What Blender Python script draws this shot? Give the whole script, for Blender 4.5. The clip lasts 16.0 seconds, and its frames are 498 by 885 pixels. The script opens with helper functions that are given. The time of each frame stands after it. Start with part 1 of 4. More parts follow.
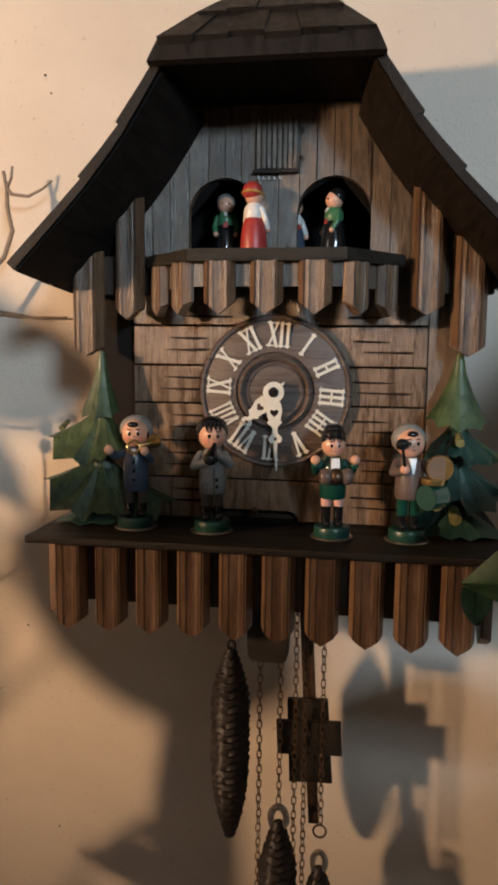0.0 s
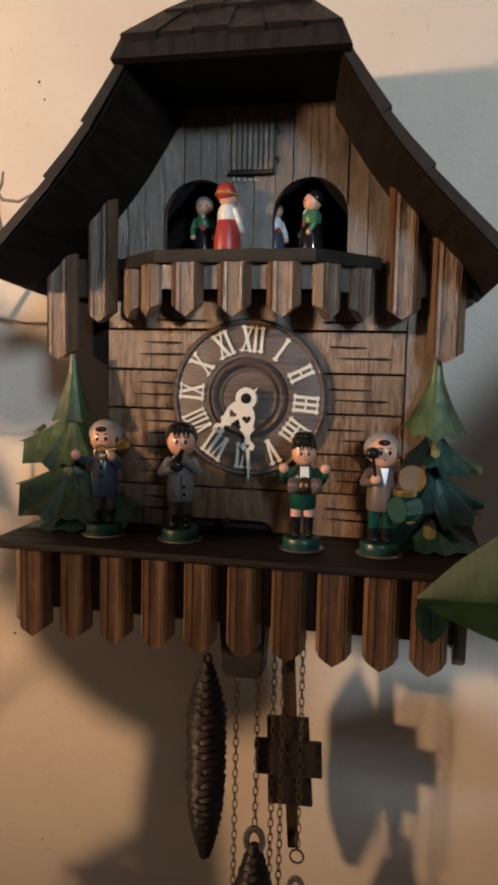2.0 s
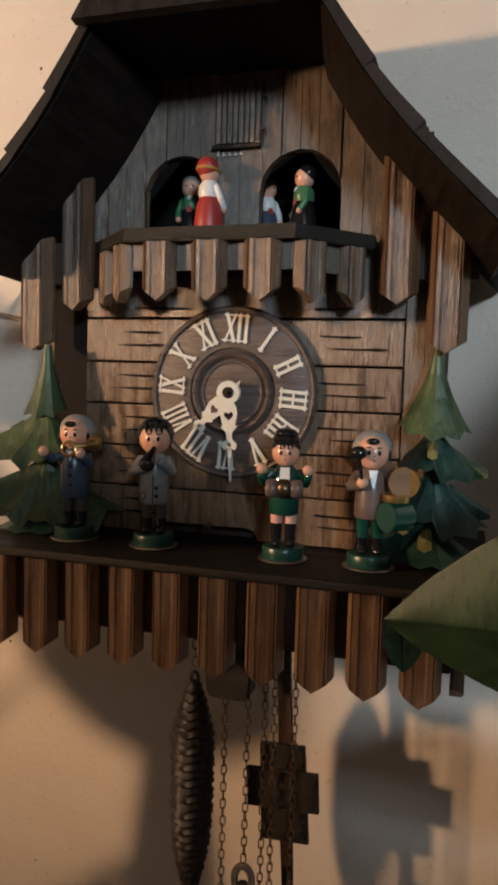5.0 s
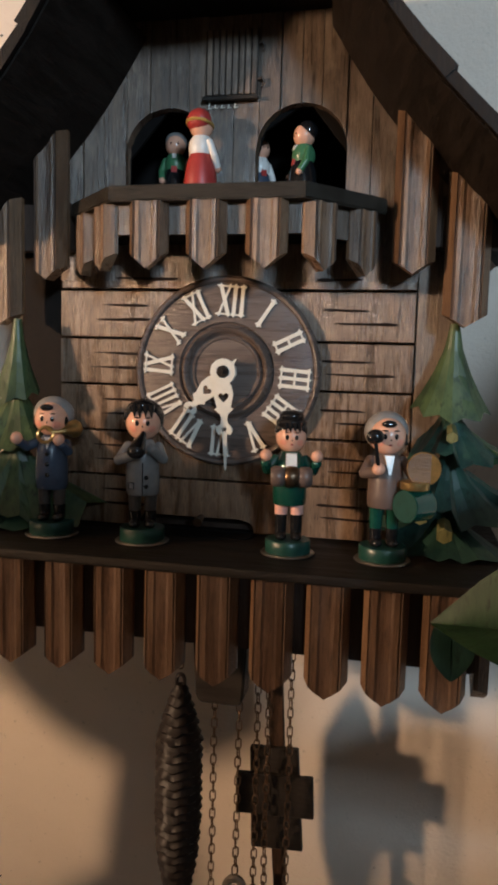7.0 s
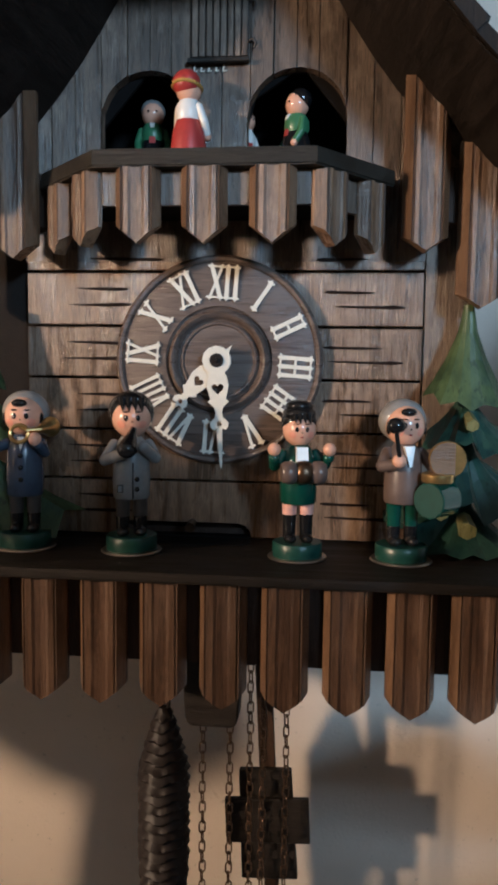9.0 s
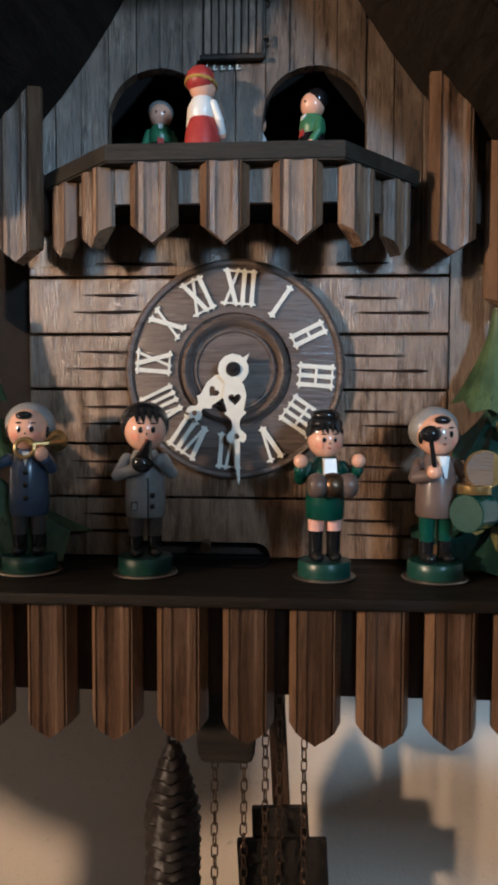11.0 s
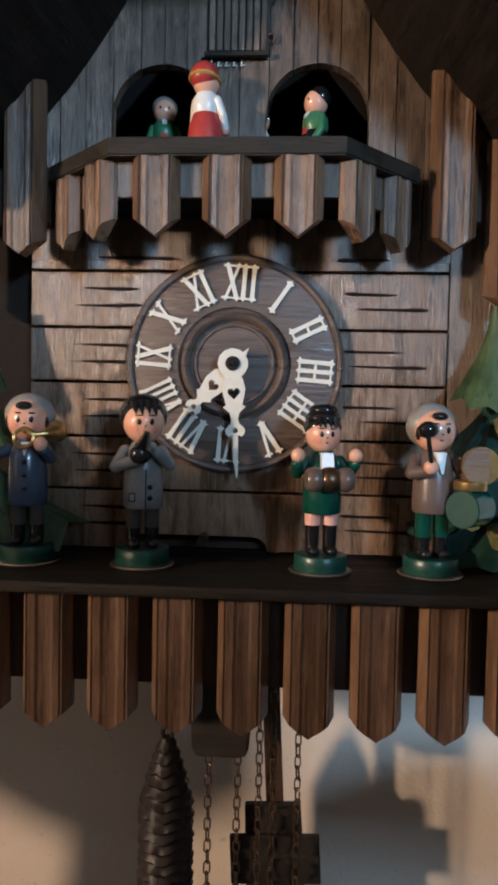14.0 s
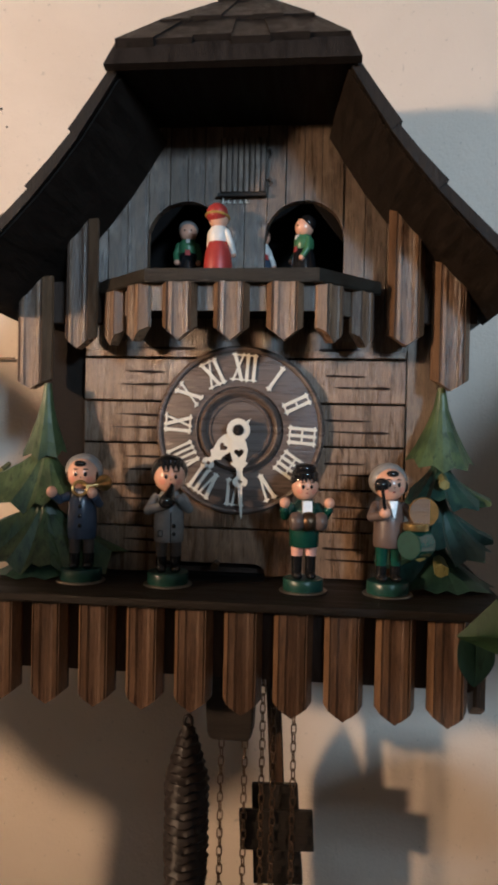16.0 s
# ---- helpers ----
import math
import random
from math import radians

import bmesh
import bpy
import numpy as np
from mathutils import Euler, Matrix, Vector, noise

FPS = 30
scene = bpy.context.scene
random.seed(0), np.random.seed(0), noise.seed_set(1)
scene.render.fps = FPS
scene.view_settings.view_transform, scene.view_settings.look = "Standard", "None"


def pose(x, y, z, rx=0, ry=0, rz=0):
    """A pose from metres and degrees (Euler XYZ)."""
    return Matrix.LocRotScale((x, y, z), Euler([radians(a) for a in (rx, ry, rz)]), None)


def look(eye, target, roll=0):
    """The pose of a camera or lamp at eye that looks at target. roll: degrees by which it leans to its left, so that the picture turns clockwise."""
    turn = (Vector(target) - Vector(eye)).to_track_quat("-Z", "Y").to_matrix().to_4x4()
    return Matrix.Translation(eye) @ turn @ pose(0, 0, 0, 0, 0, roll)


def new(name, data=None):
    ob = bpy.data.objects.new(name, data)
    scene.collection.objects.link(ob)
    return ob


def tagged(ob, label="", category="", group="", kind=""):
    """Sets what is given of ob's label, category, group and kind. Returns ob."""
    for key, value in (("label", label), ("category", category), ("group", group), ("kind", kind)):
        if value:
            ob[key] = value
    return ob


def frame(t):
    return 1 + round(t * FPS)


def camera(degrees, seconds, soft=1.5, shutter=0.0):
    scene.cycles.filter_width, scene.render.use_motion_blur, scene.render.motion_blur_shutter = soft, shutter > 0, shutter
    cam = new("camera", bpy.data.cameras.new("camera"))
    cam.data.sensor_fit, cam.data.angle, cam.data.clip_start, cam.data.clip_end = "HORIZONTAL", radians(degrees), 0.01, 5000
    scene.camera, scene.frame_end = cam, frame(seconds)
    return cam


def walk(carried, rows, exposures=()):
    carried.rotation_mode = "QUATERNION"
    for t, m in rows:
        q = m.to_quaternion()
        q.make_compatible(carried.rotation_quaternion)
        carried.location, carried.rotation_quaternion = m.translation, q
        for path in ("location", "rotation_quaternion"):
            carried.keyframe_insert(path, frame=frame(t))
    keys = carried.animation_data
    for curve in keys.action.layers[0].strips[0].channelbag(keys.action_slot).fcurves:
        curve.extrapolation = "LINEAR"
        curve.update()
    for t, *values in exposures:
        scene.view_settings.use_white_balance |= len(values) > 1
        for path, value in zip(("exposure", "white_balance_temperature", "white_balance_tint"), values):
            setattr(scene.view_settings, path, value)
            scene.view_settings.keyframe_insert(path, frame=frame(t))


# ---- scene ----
cam = camera(37.27, 16.0, soft=3.5)
ROWS = [
    (0, 0.0588, -0.4899, 1.5233, 82.97, -0.63, 9.03),
    (0.5, 0.0699, -0.4933, 1.5241, 84.15, -0.75, 8.60),
    (1, 0.0820, -0.4796, 1.5184, 83.94, -0.81, 9.62),
    (1.5, 0.0892, -0.4730, 1.5184, 84.30, -1.03, 11.07),
    (2, 0.0970, -0.4698, 1.5172, 84.12, -1.26, 11.87),
    (2.5, 0.1006, -0.4624, 1.5168, 85.35, -1.33, 12.68),
    (3, 0.1117, -0.4574, 1.5112, 85.87, -0.83, 13.07),
    (3.5, 0.1200, -0.4466, 1.5101, 86.47, -1.60, 14.04),
    (4, 0.1289, -0.4258, 1.5041, 84.82, -1.14, 15.62),
    (4.2, 0.1333, -0.4244, 1.5055, 85.22, -1.18, 16.03),
    (6.3, 0.1211, -0.4007, 1.5030, 84.75, -1.92, 16.58),
    (6.5, 0.1070, -0.3982, 1.5000, 84.51, -1.96, 14.24),
    (7, 0.0940, -0.3902, 1.5013, 83.94, -1.56, 12.04),
    (7.5, 0.0829, -0.3838, 1.4989, 84.84, -0.79, 11.11),
    (8, 0.0722, -0.3804, 1.4969, 84.65, -0.51, 9.39),
    (8.5, 0.0596, -0.3711, 1.4972, 83.99, -0.78, 7.85),
    (9, 0.0495, -0.3630, 1.4903, 84.76, -0.76, 5.62),
    (9.2, 0.0424, -0.3628, 1.4867, 85.52, -0.86, 5.24),
    (11.3, 0.0260, -0.3411, 1.4791, 86.98, -0.40, 2.95),
    (11.5, 0.0272, -0.3390, 1.4763, 86.79, -0.72, 2.55),
    (12, 0.0267, -0.3376, 1.4761, 87.11, -0.65, 2.83),
    (12.5, 0.0246, -0.3365, 1.4765, 86.92, -0.75, 3.15),
    (13, 0.0255, -0.3359, 1.4766, 86.85, -0.88, 3.12),
    (13.5, 0.0251, -0.3390, 1.4771, 86.86, -1.14, 3.13),
    (14, 0.0277, -0.3465, 1.4772, 87.28, -1.14, 3.54),
    (14.5, 0.0332, -0.3637, 1.4850, 87.31, -0.91, 4.44),
    (15, 0.0380, -0.3863, 1.4868, 88.44, -1.15, 5.73),
    (15.5, 0.0456, -0.4133, 1.4926, 88.14, -1.08, 6.12),
    (16, 0.0523, -0.4442, 1.4972, 89.03, -1.20, 6.16),
]
walk(cam, [(t, pose(x, y, z, rx, ry, rz)) for t, x, y, z, rx, ry, rz in ROWS],
     exposures=[(0.0, 0.0, 5700, 3), (3.0, -0.08, 5800, 4), (4.2, -0.16, 5900, 5), (6.5, -0.05, 5650, 4), (9.0, 0.18, 4850, 0), (11.5, 0.21, 4750, -1), (14.0, 0.21, 4750, 0), (16.0, 0.02, 5300, 3)])

# ---- light: a warm lamp to the left, a cool window behind the viewer and a little to the right ----
world = bpy.data.worlds.new("dusk")
world.use_nodes = True
scene.world = world
sky = world.node_tree.nodes.new("ShaderNodeTexSky")
sky.sky_type, sky.sun_disc = "NISHITA", False
sky.sun_elevation, sky.sun_rotation = radians(4), radians(250)
world.node_tree.links.new(sky.outputs[0], world.node_tree.nodes["Background"].inputs[0])
world.node_tree.nodes["Background"].inputs[1].default_value = 0.1


def lamp(name, kind, m, watts, colour, **size):
    data = bpy.data.lights.new(name, kind)
    data.energy, data.color = watts, colour
    for key, value in size.items():
        if key == "radius":
            data.shadow_soft_size = value
        elif key == "width":
            data.shape, data.size = "RECTANGLE", value
        elif key == "height":
            data.size_y = value
    ob = new(name, data)
    ob.matrix_world = m
    return ob


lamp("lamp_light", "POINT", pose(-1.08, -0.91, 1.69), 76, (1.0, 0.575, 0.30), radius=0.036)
lamp("window_light", "AREA", look((1.28, -2.63, 2.15), (0.0, 0.0, 1.40)), 41, (0.77, 0.89, 0.98), width=0.32, height=0.30)
# weak blue fill added from the left, set in an unseen west opening
lamp("window_light", "AREA", look((-2.17, -1.80, 2.00), (0.0, 0.0, 1.45)), 1.0, (0.32, 0.58, 1.0), width=0.60, height=0.60)


# ---- materials ----
def nodes_of(name):
    mat = bpy.data.materials.new(name)
    mat.use_nodes = True
    return mat, mat.node_tree, mat.node_tree.nodes["Principled BSDF"]


def mixed(tree, fac, a, b, blend="MIX"):
    n = tree.nodes.new("ShaderNodeMix")
    n.data_type, n.blend_type = "RGBA", blend
    for socket, value in ((n.inputs[0], fac), (n.inputs[6], a), (n.inputs[7], b)):
        if isinstance(value, bpy.types.NodeSocket):
            tree.links.new(value, socket)
        elif isinstance(value, (int, float)):
            socket.default_value = value
        else:
            socket.default_value = (*value, 1.0)
    return n.outputs[2]


def ramp(tree, value, low, high):
    n = tree.nodes.new("ShaderNodeMapRange")
    tree.links.new(value, n.inputs[0])
    n.inputs[1].default_value, n.inputs[2].default_value = low, high
    return n.outputs[0]


def coords(tree, scale=(1, 1, 1), shift=True):
    c = tree.nodes.new("ShaderNodeTexCoord")
    m = tree.nodes.new("ShaderNodeMapping")
    tree.links.new(c.outputs["Object"], m.inputs[0])
    m.inputs["Scale"].default_value = scale
    if shift:
        o = tree.nodes.new("ShaderNodeObjectInfo")
        k = tree.nodes.new("ShaderNodeVectorMath")
        k.operation = "SCALE"
        k.inputs[0].default_value = (37.0, 61.0, 23.0)
        tree.links.new(o.outputs["Random"], k.inputs["Scale"])
        tree.links.new(k.outputs[0], m.inputs["Location"])
    return m.outputs[0]


def grain(tree, vector, scale, detail=6.0, rough=0.6, distort=0.0):
    n = tree.nodes.new("ShaderNodeTexNoise")
    tree.links.new(vector, n.inputs["Vector"])
    n.inputs["Scale"].default_value, n.inputs["Detail"].default_value = scale, detail
    n.inputs["Roughness"].default_value, n.inputs["Distortion"].default_value = rough, distort
    return n.outputs[0]


def bump(tree, shader, height, strength, distance):
    b = tree.nodes.new("ShaderNodeBump")
    b.inputs["Strength"].default_value, b.inputs["Distance"].default_value = strength, distance
    tree.links.new(height, b.inputs["Height"])
    tree.links.new(b.outputs[0], shader.inputs["Normal"])


def wood(name, dark, light, along="z", rough=0.45, worn=None, vary=0.3, fine=950.0, relief=0.0004, gloss=0.5):
    """Stained wood with streaks along one axis, darker pores and a worn, paler bloom."""
    mat, tree, shader = nodes_of(name)
    s = {"x": (0.08, 1, 1), "y": (1, 0.08, 1), "z": (1, 1, 0.08)}[along]
    v = coords(tree, s)
    broad = ramp(tree, grain(tree, v, fine * 0.18, 3, 0.6, 0.6), 0.36, 0.64)
    thin = ramp(tree, grain(tree, v, fine, 5, 0.7), 0.35, 0.65)
    pores = ramp(tree, grain(tree, v, fine * 2.2, 2, 0.5), 0.57, 0.66)
    c = mixed(tree, broad, dark, light)
    c = mixed(tree, mixed(tree, 0.55, (0.5, 0.5, 0.5), thin), c, mixed(tree, 0.5, c, light), "MIX")
    fleck = ramp(tree, grain(tree, v, fine * 1.3, 3, 0.6), 0.58, 0.72)
    c = mixed(tree, mixed(tree, 0.6, (0, 0, 0), fleck), c, tuple(min(1, k * 1.7) for k in light))
    c = mixed(tree, mixed(tree, 0.55, (0, 0, 0), pores), c, tuple(k * 0.5 for k in dark))
    if worn:
        bloom = ramp(tree, grain(tree, coords(tree, tuple(0.35 + 0.65 * k for k in s)), 85, 6, 0.72), 0.5, 0.75)
        c = mixed(tree, bloom, c, worn)
    info = tree.nodes.new("ShaderNodeObjectInfo")
    b = tree.nodes.new("ShaderNodeHueSaturation")
    tree.links.new(c, b.inputs["Color"])
    m = tree.nodes.new("ShaderNodeMapRange")
    tree.links.new(info.outputs["Random"], m.inputs[0])
    m.inputs[3].default_value, m.inputs[4].default_value = 1 - vary, 1 + vary
    tree.links.new(m.outputs[0], b.inputs["Value"])
    tree.links.new(b.outputs[0], shader.inputs["Base Color"])
    r = tree.nodes.new("ShaderNodeMapRange")
    tree.links.new(broad, r.inputs[0])
    r.inputs[3].default_value, r.inputs[4].default_value = rough - 0.08, rough + 0.12
    tree.links.new(r.outputs[0], shader.inputs["Roughness"])
    shader.inputs["Specular IOR Level"].default_value = gloss
    bump(tree, shader, thin, 0.5, relief)
    return mat


def paint(name, colour, rough=0.25, speckle=0.12, scale=260.0, relief=0.00015, metal=0.0, coat=0.0, gloss=0.5):
    """Hand-laid paint or lacquer: uneven in tone, with faint brush relief."""
    mat, tree, shader = nodes_of(name)
    v = coords(tree)
    tone = ramp(tree, grain(tree, v, scale, 4, 0.6), 0.3, 0.7)
    c = mixed(tree, tone, tuple(k * (1 - speckle) for k in colour), tuple(min(1, k * (1 + speckle)) for k in colour))
    tree.links.new(c, shader.inputs["Base Color"])
    shader.inputs["Roughness"].default_value, shader.inputs["Metallic"].default_value = rough, metal
    shader.inputs["Coat Weight"].default_value = coat
    shader.inputs["Specular IOR Level"].default_value = gloss
    bump(tree, shader, grain(tree, v, scale * 2.5, 3, 0.6), 0.3, relief)
    return mat


def plaster(name, base, stain):
    mat, tree, shader = nodes_of(name)
    v = coords(tree, shift=False)
    blot = ramp(tree, grain(tree, v, 4.5, 5, 0.6, 0.4), 0.35, 0.7)
    c = mixed(tree, blot, base, stain)
    fleck = ramp(tree, grain(tree, v, 190, 3, 0.6), 0.66, 0.74)
    c = mixed(tree, fleck, c, tuple(k * 0.72 for k in base))
    tree.links.new(c, shader.inputs["Base Color"])
    shader.inputs["Roughness"].default_value = 0.62
    lumps = mixed(tree, 0.45, grain(tree, v, 110, 5, 0.6), grain(tree, v, 420, 3, 0.6))
    bump(tree, shader, lumps, 0.55, 0.0022)
    return mat


def carved_green(name, base, tip):
    mat, tree, shader = nodes_of(name)
    v = coords(tree, (1, 1, 0.25))
    c = mixed(tree, ramp(tree, grain(tree, v, 110, 5, 0.65), 0.35, 0.68), base, tip)
    c = mixed(tree, ramp(tree, grain(tree, v, 420, 3, 0.6), 0.55, 0.72), c, tuple(k * 0.5 for k in base))
    tree.links.new(c, shader.inputs["Base Color"])
    shader.inputs["Roughness"].default_value = 0.42
    bump(tree, shader, grain(tree, v, 500, 4, 0.6), 0.4, 0.0004)
    return mat


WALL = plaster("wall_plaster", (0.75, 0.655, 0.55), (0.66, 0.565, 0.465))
# much darker than WALL, to hold down the light bounced into shadows
ROOM = plaster("room_bounce_plaster", (0.16, 0.150, 0.138), (0.13, 0.120, 0.110))
BOARDS = wood("room_boards", (0.07, 0.042, 0.026), (0.13, 0.08, 0.05), "y", 0.4, fine=60.0, relief=0.001)
WALNUT = wood("walnut_board", (0.034, 0.018, 0.010), (0.23, 0.132, 0.068), "z", 0.30, worn=(0.26, 0.155, 0.088))
FRINGE = wood("fringe_walnut", (0.036, 0.019, 0.010), (0.115, 0.062, 0.032), "z", 0.36, worn=(0.14, 0.082, 0.048), vary=0.2)
GROOVE = wood("groove_walnut", (0.026, 0.015, 0.009), (0.080, 0.045, 0.026), "z", 0.5, vary=0.15, gloss=0.25)
CORE = wood("dark_board_middle", (0.032, 0.019, 0.012), (0.165, 0.098, 0.056), "z", 0.34, worn=(0.22, 0.144, 0.090), vary=0.2)
FRINGE_CORE = wood("dark_fringe_middle", (0.026, 0.014, 0.008), (0.104, 0.056, 0.030), "z", 0.36, worn=(0.140, 0.083, 0.050), vary=0.25)
EDGE = wood("pale_cut_edge", (0.060, 0.033, 0.017), (0.17, 0.095, 0.047), "z", 0.38, worn=(0.22, 0.135, 0.078), vary=0.2)
PLANK = wood("weathered_plank", (0.028, 0.020, 0.015), (0.178, 0.124, 0.084), "z", 0.34, worn=(0.26, 0.196, 0.144), vary=0.28)
SIDING = wood("siding_walnut", (0.042, 0.025, 0.015), (0.215, 0.132, 0.076), "z", 0.27, worn=(0.32, 0.216, 0.138), vary=0.12)
DARK = wood("black_stain", (0.014, 0.011, 0.009), (0.030, 0.024, 0.019), "x", 0.42, vary=0.15, gloss=0.3)
RAIL = wood("rail_stain", (0.014, 0.012, 0.009), (0.032, 0.027, 0.020), "x", 0.42, vary=0.05, gloss=0.25)
# stain taken darker to stand for the weak light on the shelf
SHELF = wood("shelf_dim_stain", (0.007, 0.006, 0.0045), (0.018, 0.014, 0.011), "x", 0.5, vary=0.05, gloss=0.2)
# brown wood darkened to near black to carry the shade under the eaves
SHADE_STAIN = wood("shade_stain", (0.006, 0.0045, 0.0035), (0.018, 0.013, 0.010), "y", 0.6, vary=0.1, gloss=0.15)
SHINGLE = wood("shingle_stain", (0.006, 0.0046, 0.004), (0.019, 0.0145, 0.012), "z", 0.5, vary=0.25, gloss=0.22)
CASE = wood("case_stain", (0.030, 0.020, 0.015), (0.060, 0.040, 0.030), "z", 0.55, vary=0.1, gloss=0.16)
# near-black and matt, so the darkness of the hollows lies in the colour
INSIDE = paint("inside_shade_black", (0.010, 0.009, 0.0088), 0.9, gloss=0.05)
BURNT = paint("burnt_line", (0.014, 0.008, 0.006), 0.8, gloss=0.1)
DIAL = wood("dial_walnut", (0.098, 0.073, 0.061), (0.148, 0.113, 0.095), "x", 0.28, vary=0.05, fine=520)
IVORY = paint("ivory_plastic", (0.80, 0.77, 0.68), 0.35, 0.05)
GREEN = carved_green("tree_green", (0.018, 0.040, 0.016), (0.078, 0.118, 0.044))
TEAL = carved_green("tree_teal", (0.009, 0.034, 0.027), (0.034, 0.080, 0.054))
IRON = paint("cast_iron", (0.013, 0.0085, 0.007), 0.46, 0.35, 300, 0.0004, 0.1, gloss=0.35)
CHAIN = paint("chain_metal", (0.16, 0.105, 0.065), 0.35, 0.2, 500, 0.0001, 0.9)
STEEL = paint("dull_steel", (0.42, 0.38, 0.33), 0.3, 0.15, 400, 0.0001, 0.95)
BRASS = paint("brass", (0.62, 0.42, 0.16), 0.28, 0.15, 300, 0.0001, 0.9)
NAIL = paint("old_nail", (0.05, 0.04, 0.035), 0.6)


# ---- building ----
def link(name, bm, mats, parent=None, label="", smooth=False):
    """One mesh object from a bmesh in world places, with its origin at its own middle."""
    lo = Vector([min(v.co[k] for v in bm.verts) for k in range(3)])
    hi = Vector([max(v.co[k] for v in bm.verts) for k in range(3)])
    mid = (lo + hi) / 2
    bmesh.ops.translate(bm, verts=bm.verts, vec=-mid)
    bmesh.ops.recalc_face_normals(bm, faces=bm.faces)
    if smooth:
        for f in bm.faces:
            f.smooth = True
    mesh = bpy.data.meshes.new(name)
    bm.to_mesh(mesh)
    bm.free()
    if smooth:
        mesh.set_sharp_from_angle(angle=radians(40))
    for m in mats if isinstance(mats, (list, tuple)) else [mats]:
        mesh.materials.append(m)
    return place(name, mesh, mid, parent, label)


def place(name, mesh, at, parent=None, label="", turn=0.0):
    ob = new(name, mesh)
    if parent:
        ob.parent = parent
        ob.matrix_parent_inverse = Matrix.Translation(-Vector(base_of(parent)))
    ob.matrix_basis = Matrix.Translation(at) @ Matrix.Rotation(turn, 4, "Z")
    if label:
        tagged(ob, label)
    return ob


BASES = {}


def base_of(ob):
    """The place of a thing or part in the world, by the chain of its parents (no turns are used on parents)."""
    return BASES.get(ob.name) or ob.matrix_basis.translation


def thing(name, at, label, category, group="", kind=""):
    ob = new(name)
    ob.location = at
    ob.empty_display_size = 0.02
    return tagged(ob, label, category, group, kind)


def box(bm, x0, x1, y0, y1, z0, z1, mat=0, bevel=0.0):
    made = bmesh.ops.create_cube(bm, size=1.0)["verts"]
    for v in made:
        v.co = Vector((x0 if v.co.x < 0 else x1, y0 if v.co.y < 0 else y1, z0 if v.co.z < 0 else z1))
    faces = list({f for v in made for f in v.link_faces})
    for f in faces:
        f.material_index = mat
    if bevel:
        bmesh.ops.bevel(bm, geom=list({e for v in made for e in v.link_edges}), offset=bevel, segments=2, affect="EDGES", profile=0.6)
    return bm


def prism(bm, outline, direction, mat=0):
    """A closed outline of 3D points pushed along a direction."""
    a = [bm.verts.new(p) for p in outline]
    d = Vector(direction)
    b = [bm.verts.new(Vector(p) + d) for p in outline]
    n = len(a)
    faces = [bm.faces.new(a), bm.faces.new(list(reversed(b)))]
    faces += [bm.faces.new((a[k], a[(k + 1) % n], b[(k + 1) % n], b[k])) for k in range(n)]
    for f in faces:
        f.material_index = mat
    return bm


def lathe(bm, profile, at, axis="z", segments=24, mat=0):
    """A turned shape: rows of (radius, height) round an axis through at."""
    at = Vector(at)
    rings = []
    for r, h in profile:
        ring = []
        for k in range(segments if r > 1e-6 else 1):
            a = 2 * math.pi * k / segments
            u, v = r * math.cos(a), r * math.sin(a)
            p = {"z": (u, v, h), "y": (u, -h, v), "x": (h, u, v)}[axis]
            ring.append(bm.verts.new(at + Vector(p)))
        rings.append(ring)
    for p, q in zip(rings, rings[1:]):
        for k in range(segments):
            a, b = p[k % len(p)], p[(k + 1) % len(p)]
            c, d = q[(k + 1) % len(q)], q[k % len(q)]
            face = [v for n, v in enumerate((a, b, c, d)) if v not in (a, b, c, d)[:n]]
            if len(face) > 2:
                bm.faces.new(face).material_index = mat
    return bm


def ball(bm, at, radii, mat=0, turn=None, u=16, v=10):
    m = Matrix.Translation(at) @ (turn or Matrix()) @ Matrix.Diagonal((*radii, 1))
    made = bmesh.ops.create_uvsphere(bm, u_segments=u, v_segments=v, radius=1.0, matrix=m)["verts"]
    for f in {f for w in made for f in w.link_faces}:
        f.material_index = mat
    return bm


def rod(bm, a, b, r0, r1=None, mat=0, segments=12, caps=True):
    a, b = Vector(a), Vector(b)
    d = b - a
    m = Matrix.Translation((a + b) / 2) @ d.to_track_quat("Z", "Y").to_matrix().to_4x4()
    made = bmesh.ops.create_cone(bm, cap_ends=caps, segments=segments, radius1=r0, radius2=r0 if r1 is None else r1, depth=d.length, matrix=m)["verts"]
    for f in {f for w in made for f in w.link_faces}:
        f.material_index = mat
    return bm


def tube(bm, points, radius, segments=8, mat=0, closed=False, taper=1.0):
    """A round wire through points."""
    pts = [Vector(p) for p in points]
    n = len(pts)
    rings = []
    up = Vector((0.123, 0.93, 0.31))
    for k, p in enumerate(pts):
        d = (pts[(k + 1) % n] - pts[k - 1]) if closed else (pts[min(k + 1, n - 1)] - pts[max(k - 1, 0)])
        d.normalize()
        s = d.cross(up).normalized()
        w = s.cross(d)
        r = radius * (1 + (taper - 1) * k / max(1, n - 1))
        rings.append([bm.verts.new(p + (s * math.cos(a) + w * math.sin(a)) * r) for a in (2 * math.pi * j / segments for j in range(segments))])
    for k in range(n if closed else n - 1):
        p, q = rings[k], rings[(k + 1) % n]
        for j in range(segments):
            bm.faces.new((p[j], p[(j + 1) % segments], q[(j + 1) % segments], q[j])).material_index = mat
    if not closed:
        bm.faces.new(rings[0]).material_index = mat
        bm.faces.new(rings[-1]).material_index = mat
    return bm


